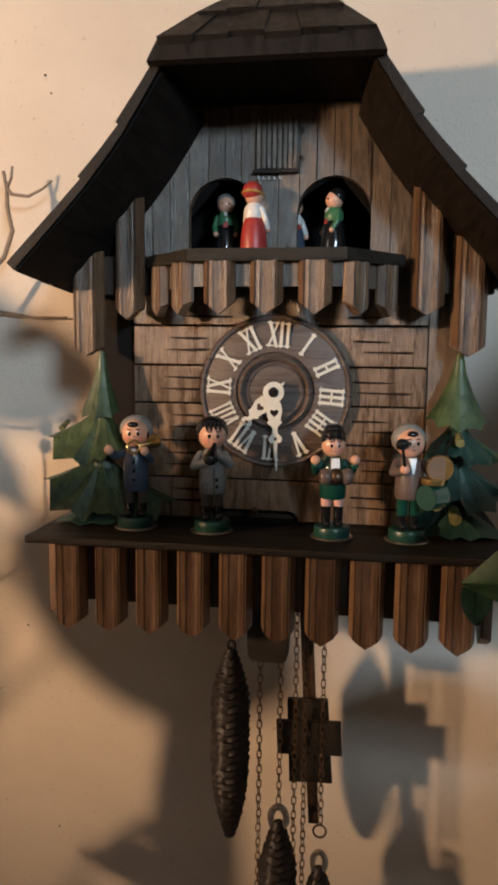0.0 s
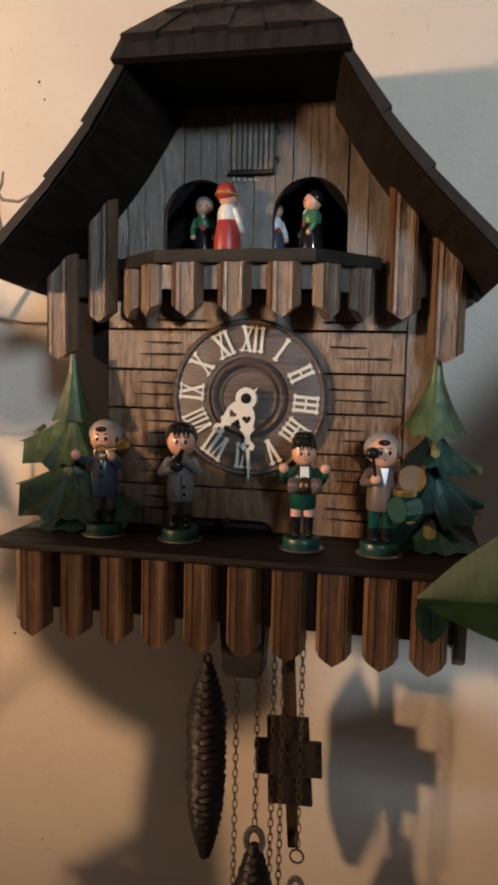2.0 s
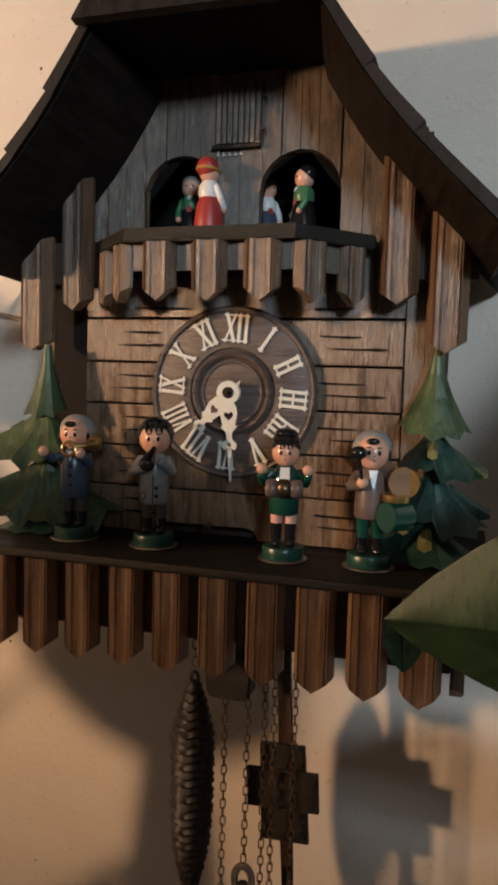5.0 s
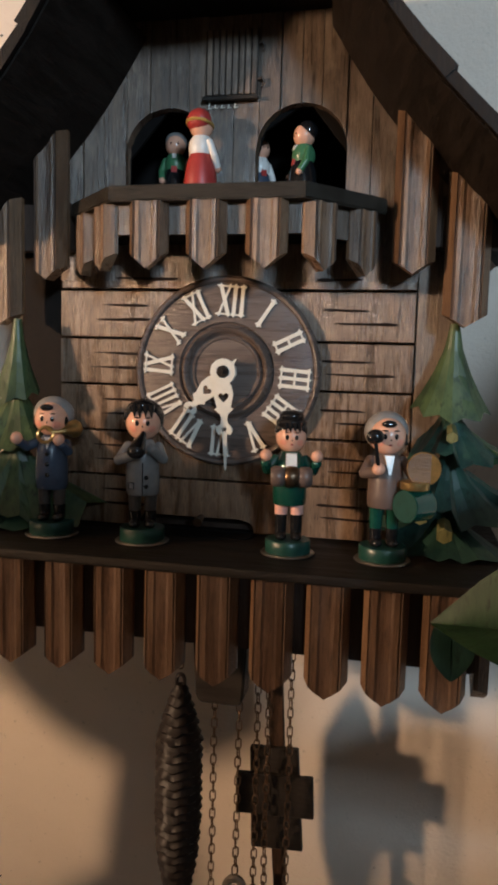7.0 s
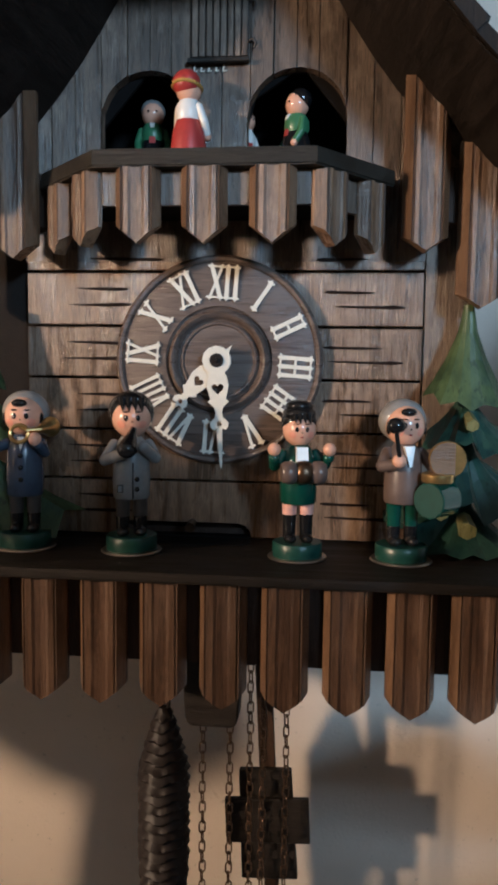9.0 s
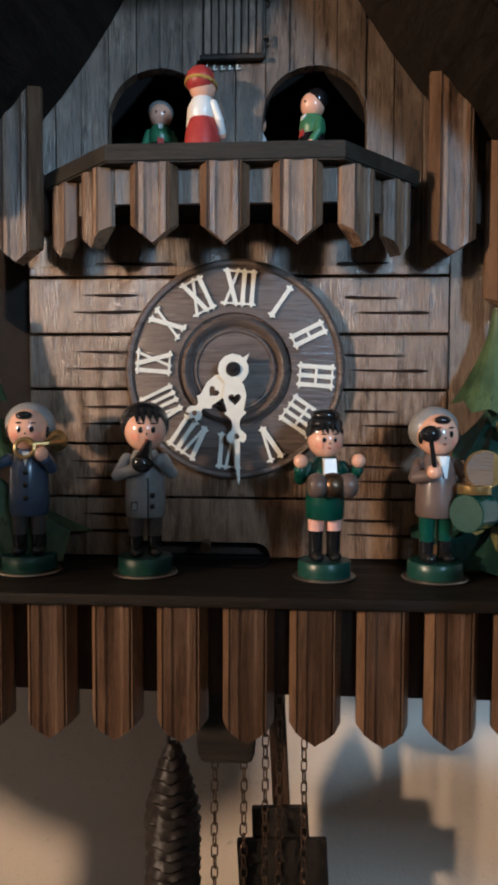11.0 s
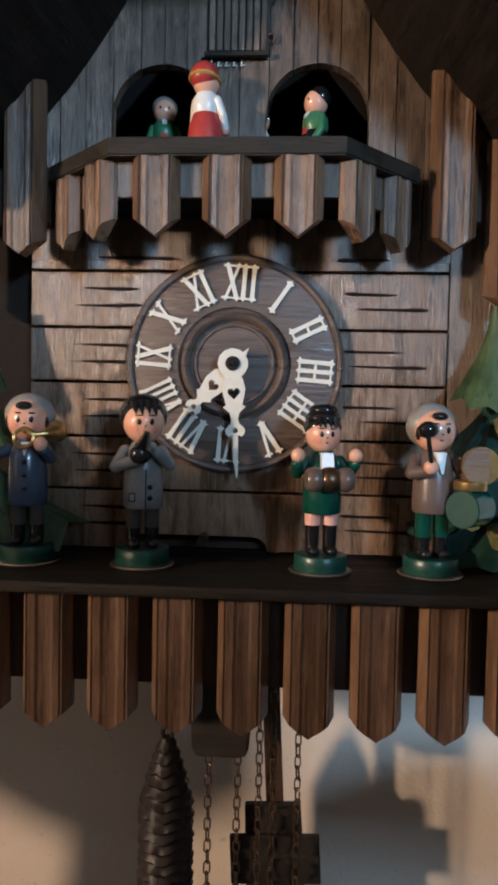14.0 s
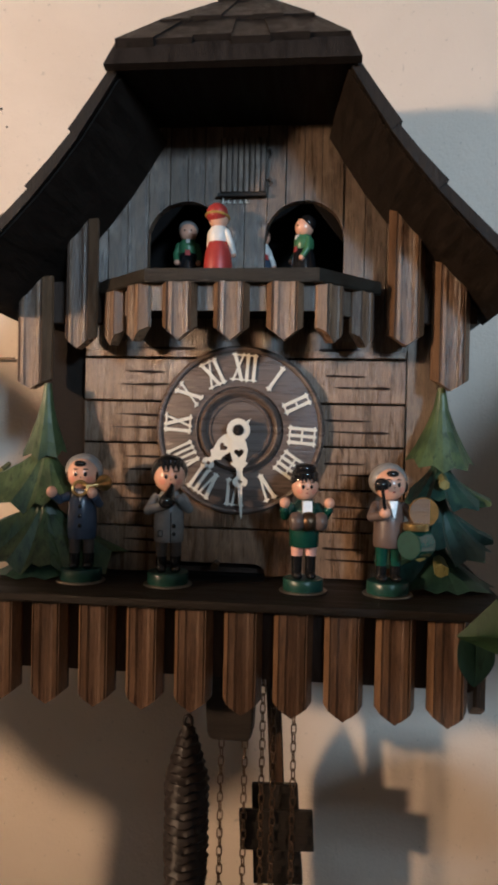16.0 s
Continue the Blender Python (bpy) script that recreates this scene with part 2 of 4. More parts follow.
def flat_cut(name, outlines, m, depth, mats, parent, label="", bevel=0.0):
    """A sheet sawn from 2D outlines (inner ones are holes), depth thick, laid by the matrix m."""
    curve = bpy.data.curves.new(name, "CURVE")
    curve.dimensions, curve.fill_mode, curve.extrude = "2D", "BOTH", depth / 2
    curve.bevel_depth, curve.bevel_resolution = bevel, 1
    for points in outlines:
        s = curve.splines.new("POLY")
        s.points.add(len(points) - 1)
        for p, (x, y) in zip(s.points, points):
            p.co = (x, y, 0, 1)
        s.use_cyclic_u = True
    carrier = bpy.data.objects.new("cutter", curve)
    scene.collection.objects.link(carrier)
    mesh = bpy.data.meshes.new_from_object(carrier.evaluated_get(bpy.context.evaluated_depsgraph_get()))
    bpy.data.objects.remove(carrier)
    bpy.data.curves.remove(curve)
    bm = bmesh.new()
    bm.from_mesh(mesh)
    bpy.data.meshes.remove(mesh)
    bmesh.ops.remove_doubles(bm, verts=bm.verts, dist=1e-6)
    bmesh.ops.transform(bm, matrix=m, verts=bm.verts)
    for f in bm.faces:
        f.material_index = 0
    return link(name, bm, mats, parent, label)


def circle(cx, cy, r, n=20, start=0.0):
    return [(cx + r * math.cos(start + 2 * math.pi * k / n), cy + r * math.sin(start + 2 * math.pi * k / n)) for k in range(n)]


# ---- the room ----
bm = box(bmesh.new(), -2.2, 2.2, 0.14, 0.30, 0.0, 2.7)
tagged(link("wall_north", bm, WALL), "rough plastered wall in warm off-white", "wall", kind="structure")
# unseen walls added to close the room; their dark plaster limits bounced light
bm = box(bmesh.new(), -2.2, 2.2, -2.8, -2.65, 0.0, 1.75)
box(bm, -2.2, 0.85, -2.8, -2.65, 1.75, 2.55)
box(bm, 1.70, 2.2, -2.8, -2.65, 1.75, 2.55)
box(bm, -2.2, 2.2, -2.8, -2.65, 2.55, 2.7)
tagged(link("wall_south", bm, ROOM), "unseen room wall, kept dark to limit bounced light, with a window opening", "wall", kind="structure")
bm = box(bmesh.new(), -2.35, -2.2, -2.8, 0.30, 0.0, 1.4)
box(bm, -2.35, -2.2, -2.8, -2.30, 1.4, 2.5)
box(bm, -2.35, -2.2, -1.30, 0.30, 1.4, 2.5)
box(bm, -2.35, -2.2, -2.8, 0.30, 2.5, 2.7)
tagged(link("wall_west", bm, ROOM), "unseen side wall, kept dark to limit bounced light, with a window opening", "wall", kind="structure")
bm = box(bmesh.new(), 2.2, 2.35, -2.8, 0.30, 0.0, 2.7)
tagged(link("wall_east", bm, ROOM), "unseen side wall, kept dark to limit bounced light", "wall", kind="structure")
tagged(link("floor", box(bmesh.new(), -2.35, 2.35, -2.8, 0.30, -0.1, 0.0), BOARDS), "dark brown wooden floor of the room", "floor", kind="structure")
tagged(link("ceiling", box(bmesh.new(), -2.35, 2.35, -2.8, 0.30, 2.7, 2.8), ROOM), "unseen plaster ceiling, kept dark to limit bounced light", "ceiling", kind="structure")


# ---- the clock ----
clock = thing("cuckoo_clock", (0, 0.14, 1.45), "dark carved wooden cuckoo clock shaped like a chalet on the wall", "clock")

# the eaves' curve: half width and height of the upper face at the front rim
EAVE = [(0.000, 1.741), (0.0145, 1.7365), (0.040, 1.7110), (0.0630, 1.6815), (0.0730, 1.6655), (0.0835, 1.6495), (0.0945, 1.6350), (0.1068, 1.6205), (0.1205, 1.606), (0.1360, 1.590), (0.1525, 1.573)]
THICK = 0.0048


def eave_z(x, drop=0.0):
    x = abs(x)
    for (a, za), (b, zb) in zip(EAVE, EAVE[1:]):
        if x <= b:
            return za + (zb - za) * (x - a) / (b - a) - drop
    return EAVE[-1][1] - drop


def roof_side(sign, k0, k1, y0, y1, lift):
    """One course of the roof along a stretch of the curve."""
    outer, inner = [], []
    for k in range(k0, k1 + 1):
        x, z = EAVE[k]
        xa, za = EAVE[max(0, k - 1)]
        xb, zb = EAVE[min(len(EAVE) - 1, k + 1)]
        n = Vector((-(zb - za), 0, xb - xa)).normalized()
        up = lift * (k - k0) / (k1 - k0)
        outer.append(Vector((sign * (x + n.x * up), y0, z + n.z * up)))
        inner.append(Vector((sign * (x - n.x * THICK), y0, z - n.z * THICK)))
    return prism(bmesh.new(), outer + inner[::-1], (0, y1 - y0, 0))


roof = link("roof", box(bmesh.new(), -0.012, 0.012, 0.02, 0.132, 1.718, 1.7385), SHINGLE, clock, "dark stained shingled roof with curved eaves")
for sign in (-1, 1):
    for n, (k0, k1, lift) in enumerate(((3, 5, 0.0018), (5, 7, 0.0018), (7, 10, 0.0012))):
        link("roof_course", roof_side(sign, k0, k1, -0.0735 + 0.0006 * n, 0.132, lift), SHINGLE, roof)
    link("roof_course", roof_side(sign, 0, 3, 0.0045, 0.132, 0.0035), SHINGLE, roof)

def lining(sign):
    """The boards under one slope, their shade put into a near-black colour: thin at the rim, thick where they meet the
    gable.
    """
    bm = bmesh.new()
    rows = []
    for k in range(3, len(EAVE)):
        x, z = EAVE[k]
        xa, za = EAVE[k - 1]
        xb, zb = EAVE[min(len(EAVE) - 1, k + 1)]
        n = Vector((-(zb - za), 0, xb - xa)).normalized()
        rows.append([bm.verts.new((sign * (x - n.x * (THICK + d)), y, z - n.z * (THICK + d))) for y, d in ((-0.0700, 0.0003), (-0.0004, 0.0003), (-0.0004, 0.0125), (-0.0300, 0.0090), (-0.0700, 0.0012))])
    for p, q in zip(rows, rows[1:]):
        for k in range(5):
            bm.faces.new((p[k], p[(k + 1) % 5], q[(k + 1) % 5], q[k]))
    bm.faces.new(rows[0]), bm.faces.new(rows[-1])
    return bm


for sign in (-1, 1):
    link("eave_lining", lining(sign), SHADE_STAIN, roof)

# the half-hip over the gable, laid in three stepped courses of shingles
HIP = [(-0.0800, 1.6790, 0.0645), (-0.0765, 1.6930, 0.0585), (-0.0560, 1.7120, 0.0405), (-0.0240, 1.7380, 0.0150), (-0.0120, 1.7450, 0.0060)]


def shingle(k, c, cuts, lift, over):
    """One shingle of a course of the half-hip."""
    y0, z0, w0 = HIP[k]
    y1, z1, w1 = HIP[k + 1]
    up = Vector((0, -(z1 - z0), y1 - y0)).normalized() * lift
    d = Vector((0, y1 - y0, z1 - z0)).normalized() * over
    a0, a1 = -1 + 2 * c / cuts, -1 + 2 * (c + 1) / cuts
    low = d * (-1 + 0.25 * ((c * 7 + k * 3) % 3 - 1)) if k else Vector((0, 0, 0))
    wob = Vector((0, -0.0007, 0.0005)) * ((c + k) % 2)
    quad = [Vector((a0 * w0, y0, z0)) + low, Vector((a1 * w0, y0, z0)) + low, Vector((a1 * w1, y1, z1)), Vector((a0 * w1, y1, z1))]
    return prism(bmesh.new(), [q + up + wob for q in quad], -up - up.normalized() * 0.004)


for k in range(4):
    cuts = (1, 6, 5, 2)[k]
    for c in range(cuts):
        link("shingle", shingle(k, c, cuts, (0.001, 0.0015, 0.0030, 0.0045)[k], 0.004), SHINGLE, roof)
# lining under the hip and behind the gable's top, coloured near black for shade
bm = bmesh.new()
prism(bm, [(-0.0630, -0.0735, 1.6800), (0.0630, -0.0735, 1.6800), (0.0385, -0.0535, 1.7060), (0.0130, -0.0240, 1.7300), (-0.0130, -0.0240, 1.7300), (-0.0385, -0.0535, 1.7060)], (0, 0.0775, 0.0))
link("hip_lining", bm, SHADE_STAIN, roof)

# the case behind the front
for sign in (-1, 1):
    link("side_wall", box(bmesh.new(), sign * 0.1175, sign * 0.110, 0.0182, 0.138, 1.4085, 1.605), CASE, clock)
link("back_board", box(bmesh.new(), -0.105, 0.105, 0.130, 0.138, 1.405, 1.66), CASE, clock)
link("case_floor", box(bmesh.new(), -0.105, 0.105, 0.0075, 0.130, 1.405, 1.412), CASE, clock)
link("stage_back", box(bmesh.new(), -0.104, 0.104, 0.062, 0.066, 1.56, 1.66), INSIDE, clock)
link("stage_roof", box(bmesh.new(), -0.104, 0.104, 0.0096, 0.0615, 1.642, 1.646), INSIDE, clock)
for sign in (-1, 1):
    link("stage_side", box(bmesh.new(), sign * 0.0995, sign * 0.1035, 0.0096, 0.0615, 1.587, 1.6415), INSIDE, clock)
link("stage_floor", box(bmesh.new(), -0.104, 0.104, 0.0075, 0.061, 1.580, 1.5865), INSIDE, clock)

# upright planks of the gable, sawn round two arched openings
ARCHES = [(-0.0365, 0.0240), (0.0350, 0.0238)]
SPRING, FOOT = 1.6115, 1.5450


def plank(x0, x1, low, depth=0.0075, y=0.0):
    xs = {x0, x1} | {x0 + (x1 - x0) * k / 6 for k in range(7)}
    for c, r in ARCHES:
        xs |= {x for x in (c - r, c + r) if x0 < x < x1}
    for a, b in zip(EAVE, EAVE[1:]):
        xs |= {s * a[0] for s in (-1, 1) if x0 < s * a[0] < x1}
    floor_line = []
    for x in sorted(xs):
        ends = []
        for side in (-1e-5, 1e-5):
            z = low
            for c, r in ARCHES:
                if abs(x + side - c) < r:
                    z = SPRING + math.sqrt(max(0, r * r - (x - c) ** 2))
            ends.append((x, z))
        floor_line += ends[:1] if abs(ends[0][1] - ends[1][1]) < 1e-6 else ends
    if abs(floor_line[0][1] - floor_line[1][1]) > 1e-6 and floor_line[0][0] == floor_line[1][0]:
        floor_line = floor_line[1:]
    if abs(floor_line[-1][1] - floor_line[-2][1]) > 1e-6 and floor_line[-1][0] == floor_line[-2][0]:
        floor_line = floor_line[:-1]
    top = [(x, min(1.690, eave_z(x, 0.0085 + 0.004 * (abs(x) > 0.06)))) for x in sorted(xs, reverse=True)]
    return prism(bmesh.new(), [(x, y, z) for x, z in floor_line + top], (0, depth, 0))


CUTS = [-0.0985, -0.0850, -0.0730, -0.0600, -0.0470, -0.0360, -0.0255, -0.0150, -0.0010, 0.0125, 0.0235, 0.0345, 0.0450, 0.0580, 0.0710, 0.0840, 0.0975]
for n, (a, b) in enumerate(zip(CUTS, CUTS[1:])):
    link("plank", plank(a + 0.00022, b - 0.00022, FOOT, 0.0068, 0.0004 * ((n * 5) % 3)), PLANK, clock)
for c, r in ARCHES:
    link("sill_plank", box(bmesh.new(), c - r + 0.0001, c + r - 0.0001, 0.0005, 0.0070, FOOT, 1.5862), PLANK, clock)
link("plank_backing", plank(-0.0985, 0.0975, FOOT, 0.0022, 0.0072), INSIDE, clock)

# bird's door above the arches, ribbed, with its wire hinges
bm = box(bmesh.new(), -0.0160, 0.0118, -0.0012, 0.0, 1.6385, 1.6725)
door = link("bird_door", bm, DARK, clock, "small ribbed brown cuckoo door, shut")
for k in range(8):
    x = -0.0152 + k * 0.0034
    link("slat", box(bmesh.new(), x, x + 0.0027, -0.0024, -0.0013, 1.6400, 1.6722, bevel=0.0004), PLANK, door)
link("ledge", box(bmesh.new(), -0.0172, 0.0124, -0.0044, -0.0013, 1.6368, 1.6390, bevel=0.0006), DARK, door)
for z in (1.6645, 1.6470):
    link("hinge", tube(bmesh.new(), [(0.0120, -0.0016, z), (0.0142, -0.0024, z + 0.0006), (0.0152, -0.0020, z - 0.0016), (0.0140, -0.0014, z - 0.0034)], 0.0006), NAIL, door)
# a maker's mark as plain strokes
bm = bmesh.new()
for x, w, h in ((-0.0150, 0.0018, 0.0034), (-0.0118, 0.0022, 0.0022), (-0.0082, 0.0022, 0.0021), (-0.0046, 0.0020, 0.0020), (-0.0012, 0.0024, 0.0024)):
    prism(bm, [(x, -0.0008, 1.6335), (x + w, -0.0008, 1.6338), (x + w + 0.0004, -0.0008, 1.6343), (x + 0.0006, -0.0008, 1.6340)], (0, 0.0004, 0))
    prism(bm, [(x + 0.0002, -0.0008, 1.6335), (x + 0.0008, -0.0008, 1.6335), (x + 0.0014, -0.0008, 1.6335 + h), (x + 0.0008, -0.0008, 1.6335 + h)], (0, 0.0004, 0))
link("mark", bm, IVORY, clock, "small pale painted mark of strokes")

# horizontal boards of the lower front with burnt carving
BEDS = [1.4085, 1.4370, 1.4622, 1.4880, 1.5137, 1.5402]
SLOT = [(-0.0500, 1.4092), (-0.0500, 1.4130), (-0.0470, 1.4160), (0.0090, 1.4160), (0.0130, 1.4148), (0.0155, 1.4120), (0.0160, 1.4092)]
bm = prism(bmesh.new(), [(x, 0.0, z) for x, z in [(-0.0983, 1.4092)] + SLOT + [(0.0970, 1.4092), (0.0970, 1.4364), (-0.0983, 1.4364)]], (0, 0.0065, 0))
link("siding_board", bm, SIDING, clock, "lowest board with the black slot of the turning figures")
for n, (a, b) in list(enumerate(zip(BEDS, BEDS[1:])))[1:]:
    link("siding_board", box(bmesh.new(), -0.0983, 0.0970, -0.0004 * (n % 2), 0.0065, a + 0.0006, b - 0.0006, bevel=0.0005), SIDING, clock)
link("siding_board", box(bmesh.new(), -0.0983, 0.0970, 0.0006, 0.0066, 1.5410, 1.5510, bevel=0.0004), SIDING, clock)
bm = box(bmesh.new(), -0.0990, 0.0978, 0.0068, 0.0105, 1.4210, 1.5525)
box(bm, -0.0990, -0.0502, 0.0068, 0.0105, 1.4085, 1.4208)
box(bm, 0.0162, 0.0978, 0.0068, 0.0105, 1.4085, 1.4208)
link("siding_backing", bm, BURNT, clock)
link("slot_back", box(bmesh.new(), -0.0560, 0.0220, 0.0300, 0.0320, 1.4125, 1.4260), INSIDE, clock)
bm = prism(bmesh.new(), [(-0.0490, 0.0, 1.4081), (-0.0490, -0.0120, 1.4081), (-0.0460, -0.0150, 1.4081), (0.0090, -0.0150, 1.4081), (0.0140, -0.0125, 1.4081), (0.0160, -0.0070, 1.4081), (0.0160, 0.0, 1.4081)], (0, 0, 0.0005))
link("slot_plate", bm, INSIDE, clock, "black plate before the slot of the turning figures")
link("slot_floor", box(bmesh.new(), -0.0560, 0.0220, 0.0012, 0.0298, 1.4082, 1.4090), INSIDE, clock)
# left post coloured near black for the shadow it stands in; right keeps plank wood
link("corner_post", box(bmesh.new(), -0.1290, -0.0992, 0.0120, 0.0180, 1.4085, 1.6075, bevel=0.0006), SHADE_STAIN, clock)
link("corner_post", box(bmesh.new(), 0.0976, 0.1190, 0.0008, 0.0074, 1.4085, 1.6075, bevel=0.0006), PLANK, clock)


def burnt_line(x0, x1, z, sag):
    """A carved cut that starts deep and runs out to a point."""
    up, down = [], []
    for k in range(9):
        s = k / 8
        x = x0 + (x1 - x0) * s
        h = 0.00085 * min(1.0, 6 * s + 0.35) * (1 - s) ** 0.45 * (0.85 + 0.15 * math.sin(7 * s + x0 * 300)) + 0.0001
        c = z + sag * s + 0.0001 * math.sin(5 * s + z * 900)
        up.append((x, -0.0007, c + h))
        down.append((x, -0.0007, c - h))
    return prism(bmesh.new(), up + down[::-1], (0, 0.0006, 0))


LINES = []
for n, z in enumerate(BEDS[1:]):
    LINES += [(0.050, 0.074 + 0.004 * (n % 2), z - 0.0098, -0.0003), (0.088, 0.052 + 0.003 * (n % 3), z - 0.0170, 0.0004)]
    LINES += [(-0.047, -0.073 - 0.005 * (n % 2), z - 0.0085, 0.0003), (-0.045, -0.081 + 0.004 * (n % 3), z - 0.0160, -0.0003)]
LINES += [(0.046, 0.070, 1.5458, 0.0002), (-0.030, -0.066, 1.5462, 0.0003)]
for line in LINES:
    link("carved_line", burnt_line(*line), BURNT, clock)

# a peg in the mouth of the slot
link("bracket", rod(bmesh.new(), (-0.0135, -0.002, 1.4165), (-0.0135, -0.010, 1.4150), 0.0018, 0.0026), CHAIN, clock)


# ---- boards with three facets and a pointed foot ----
def faceted(width, top, shoulder, tip, depth, facet=0.30, slope=None):
    """A hanging board: flat middle, bevelled sides, pointed foot; its back lies at y = 0, its middle at x = 0."""
    w = width / 2
    e, g = w * (1 - facet), 0.00065
    half = [(-w, -depth * 0.30), (-e, -depth), (-e + g, -depth + 0.0004), (-e + 2 * g, -depth - 0.0001), (-0.36 * w, -depth - 0.0002), (-0.24 * w, -depth + 0.0004)]
    cols = half + [(0.0, -depth + 0.0006)] + [(-x, y) for x, y in reversed(half)]
    bm = bmesh.new()

    def foot(x):
        s = abs(x) / w
        return tip + (shoulder - tip) * min(1.0, s)

    front = [[bm.verts.new((x, y, (top(x) if callable(top) else top))), bm.verts.new((x, y, foot(x)))] for x, y in cols]
    back = [[bm.verts.new((x, 0.0, (top(x) if callable(top) else top))), bm.verts.new((x, 0.0, foot(x)))] for x, y in cols]
    for a, b, c, d in zip(front, front[1:], back, back[1:]):
        bm.faces.new((a[0], a[1], b[1], b[0])).material_index = (1, 2, 2, 0, 3, 3, 3, 3, 0, 2, 2, 1)[front.index(a)]
        bm.faces.new((c[0], d[0], d[1], c[1]))
        bm.faces.new((a[0], b[0], d[0], c[0]))
        bm.faces.new((a[1], c[1], d[1], b[1]))
    for f, b in ((front[0], back[0]), (front[-1], back[-1])):
        bm.faces.new((f[0], f[1], b[1], b[0]))
    bmesh.ops.recalc_face_normals(bm, faces=bm.faces)
    return bm


def mesh_of(name, bm, mat, core=None):
    mesh = bpy.data.meshes.new(name)
    bm.to_mesh(mesh)
    bm.free()
    mesh.materials.append(mat)
    mesh.materials.append(EDGE)
    mesh.materials.append(GROOVE)
    mesh.materials.append(core or CORE)
    return mesh


# hanging boards beside the front, under the eaves
for sign in (-1, 1):
    for x, width, shoulder, tip, back in ((0.0958, 0.0190, 1.5505, 1.5432, -0.0140), (0.1262, 0.0212, 1.5255, 1.5192, -0.0090)) if sign < 0 else ((0.0942, 0.0206, 1.5530, 1.5463, -0.0140), (0.1198, 0.0212, 1.5280, 1.5215, -0.0120)):
        def top(u, x=x, sign=sign):
            return eave_z(x + sign * u, 0.0075)
        mesh = mesh_of("hanging_board", faceted(width, top, shoulder, tip, 0.0100, 0.34), WALNUT)
        place("hanging_board", mesh, (sign * x, back, 0), clock)
    for x0, x1, y0 in ((0.0870, 0.1070, -0.0138), (0.1072, 0.1350, -0.0088 if sign < 0 else -0.0118)):
        link("board_rail", box(bmesh.new(), min(sign * x0, sign * x1), max(sign * x0, sign * x1), y0, 0.0, 1.560, 1.5850, bevel=0.0008), CASE, clock)

# balcony
PLAN = [(-0.0850, -0.0150), (-0.0488, -0.0515), (0.0457, -0.0520), (0.0805, -0.0130)]
bm = prism(bmesh.new(), [(x, y, 1.5764) for x, y in [(-0.0836, -0.0088)] + PLAN + [(0.0805, -0.0088)]], (0, 0, 0.0074))
bmesh.ops.bevel(bm, geom=[e for e in bm.edges if abs(e.verts[0].co.z - e.verts[1].co.z) < 1e-6], offset=0.0007, segments=2, affect="EDGES")
balcony = link("balcony_rail", bm, RAIL, clock, "black stained balcony rail bent in three")
inset = [(-0.0795, -0.0130), (-0.0462, -0.0445), (0.0432, -0.0450), (0.0752, -0.0115)]
bm = bmesh.new()
for (xa, ya), (xb, yb) in zip(inset, inset[1:]):
    n = Vector((yb - ya, xa - xb, 0)).normalized() * -0.0028
    prism(bm, [(xa, ya, 1.5620), (xb, yb, 1.5620), (xb, yb, 1.5762), (xa, ya, 1.5762)], n)
link("balcony_backing", bm, PLANK, clock)
link("balcony_floor", prism(bmesh.new(), [(x, y, 1.5640) for x, y in [(-0.070, -0.002)] + [(a * 0.95, b * 0.93) for a, b in inset] + [(0.070, -0.002)]], (0, 0, 0.004)), INSIDE, clock)
for x, y, turn, w in ((-0.0300, -0.0450, 0, 0.0192), (-0.0015, -0.0452, 0, 0.0196), (0.0275, -0.0454, 0, 0.0198)):
    place("balcony_board", mesh_of("balcony_board", faceted(w, 1.5766, 1.5530, 1.5453, 0.0062, 0.30), WALNUT), (x, y, 0), clock)
for sign in (-1, 1):
    a, b = (PLAN[0], PLAN[1]) if sign < 0 else (PLAN[3], PLAN[2])
    for s, w in ((0.22, 0.0165), (0.74, 0.0190)):
        x, y = a[0] + (b[0] - a[0]) * s - sign * 0.005, a[1] + (b[1] - a[1]) * s + 0.0045
        turn = math.atan2(b[1] - a[1], b[0] - a[0]) if sign < 0 else math.atan2(a[1] - b[1], a[0] - b[0])
        place("balcony_board", mesh_of("balcony_board", faceted(w, 1.5766, 1.5530, 1.5453, 0.0062, 0.30), WALNUT), (x, y, 0), clock, turn=turn)
# shelf and its fringe of boards
bm = box(bmesh.new(), -0.1490, 0.1480, -0.0680, 0.100, 1.4032, 1.4080, bevel=0.0014)
link("shelf", bm, SHELF, clock, "dark stained shelf, colour deepened for the weak light on it")
link("apron", box(bmesh.new(), -0.1360, 0.1310, -0.0480, -0.0430, 1.3625, 1.4032), CASE, clock)
for sign in (-1, 1):
    edge = 0.0055 if sign < 0 else 0.0
    link("apron", box(bmesh.new(), sign * (0.1255 + edge), sign * (0.1305 + edge), -0.0430, 0.095, 1.3600, 1.4032), CASE, clock)
mesh = mesh_of("fringe_board", faceted(0.0208, 1.4032, 1.3525, 1.3448, 0.0085, 0.27), FRINGE, FRINGE_CORE)
for k in range(10):
    place("fringe_board", mesh, (-0.1258 + 0.02695 * k, -0.0482, 0), clock)
side = mesh_of("fringe_board", faceted(0.0208, 1.4032, 1.3535, 1.3460, 0.0070, 0.27), FRINGE, FRINGE_CORE)
for sign in (-1, 1):
    for k in range(5):
        place("fringe_board", side, (sign * (0.1365 if sign < 0 else 0.1310), -0.036 + 0.0264 * k, 0), clock, turn=sign * math.pi / 2)
bm = bmesh.new()
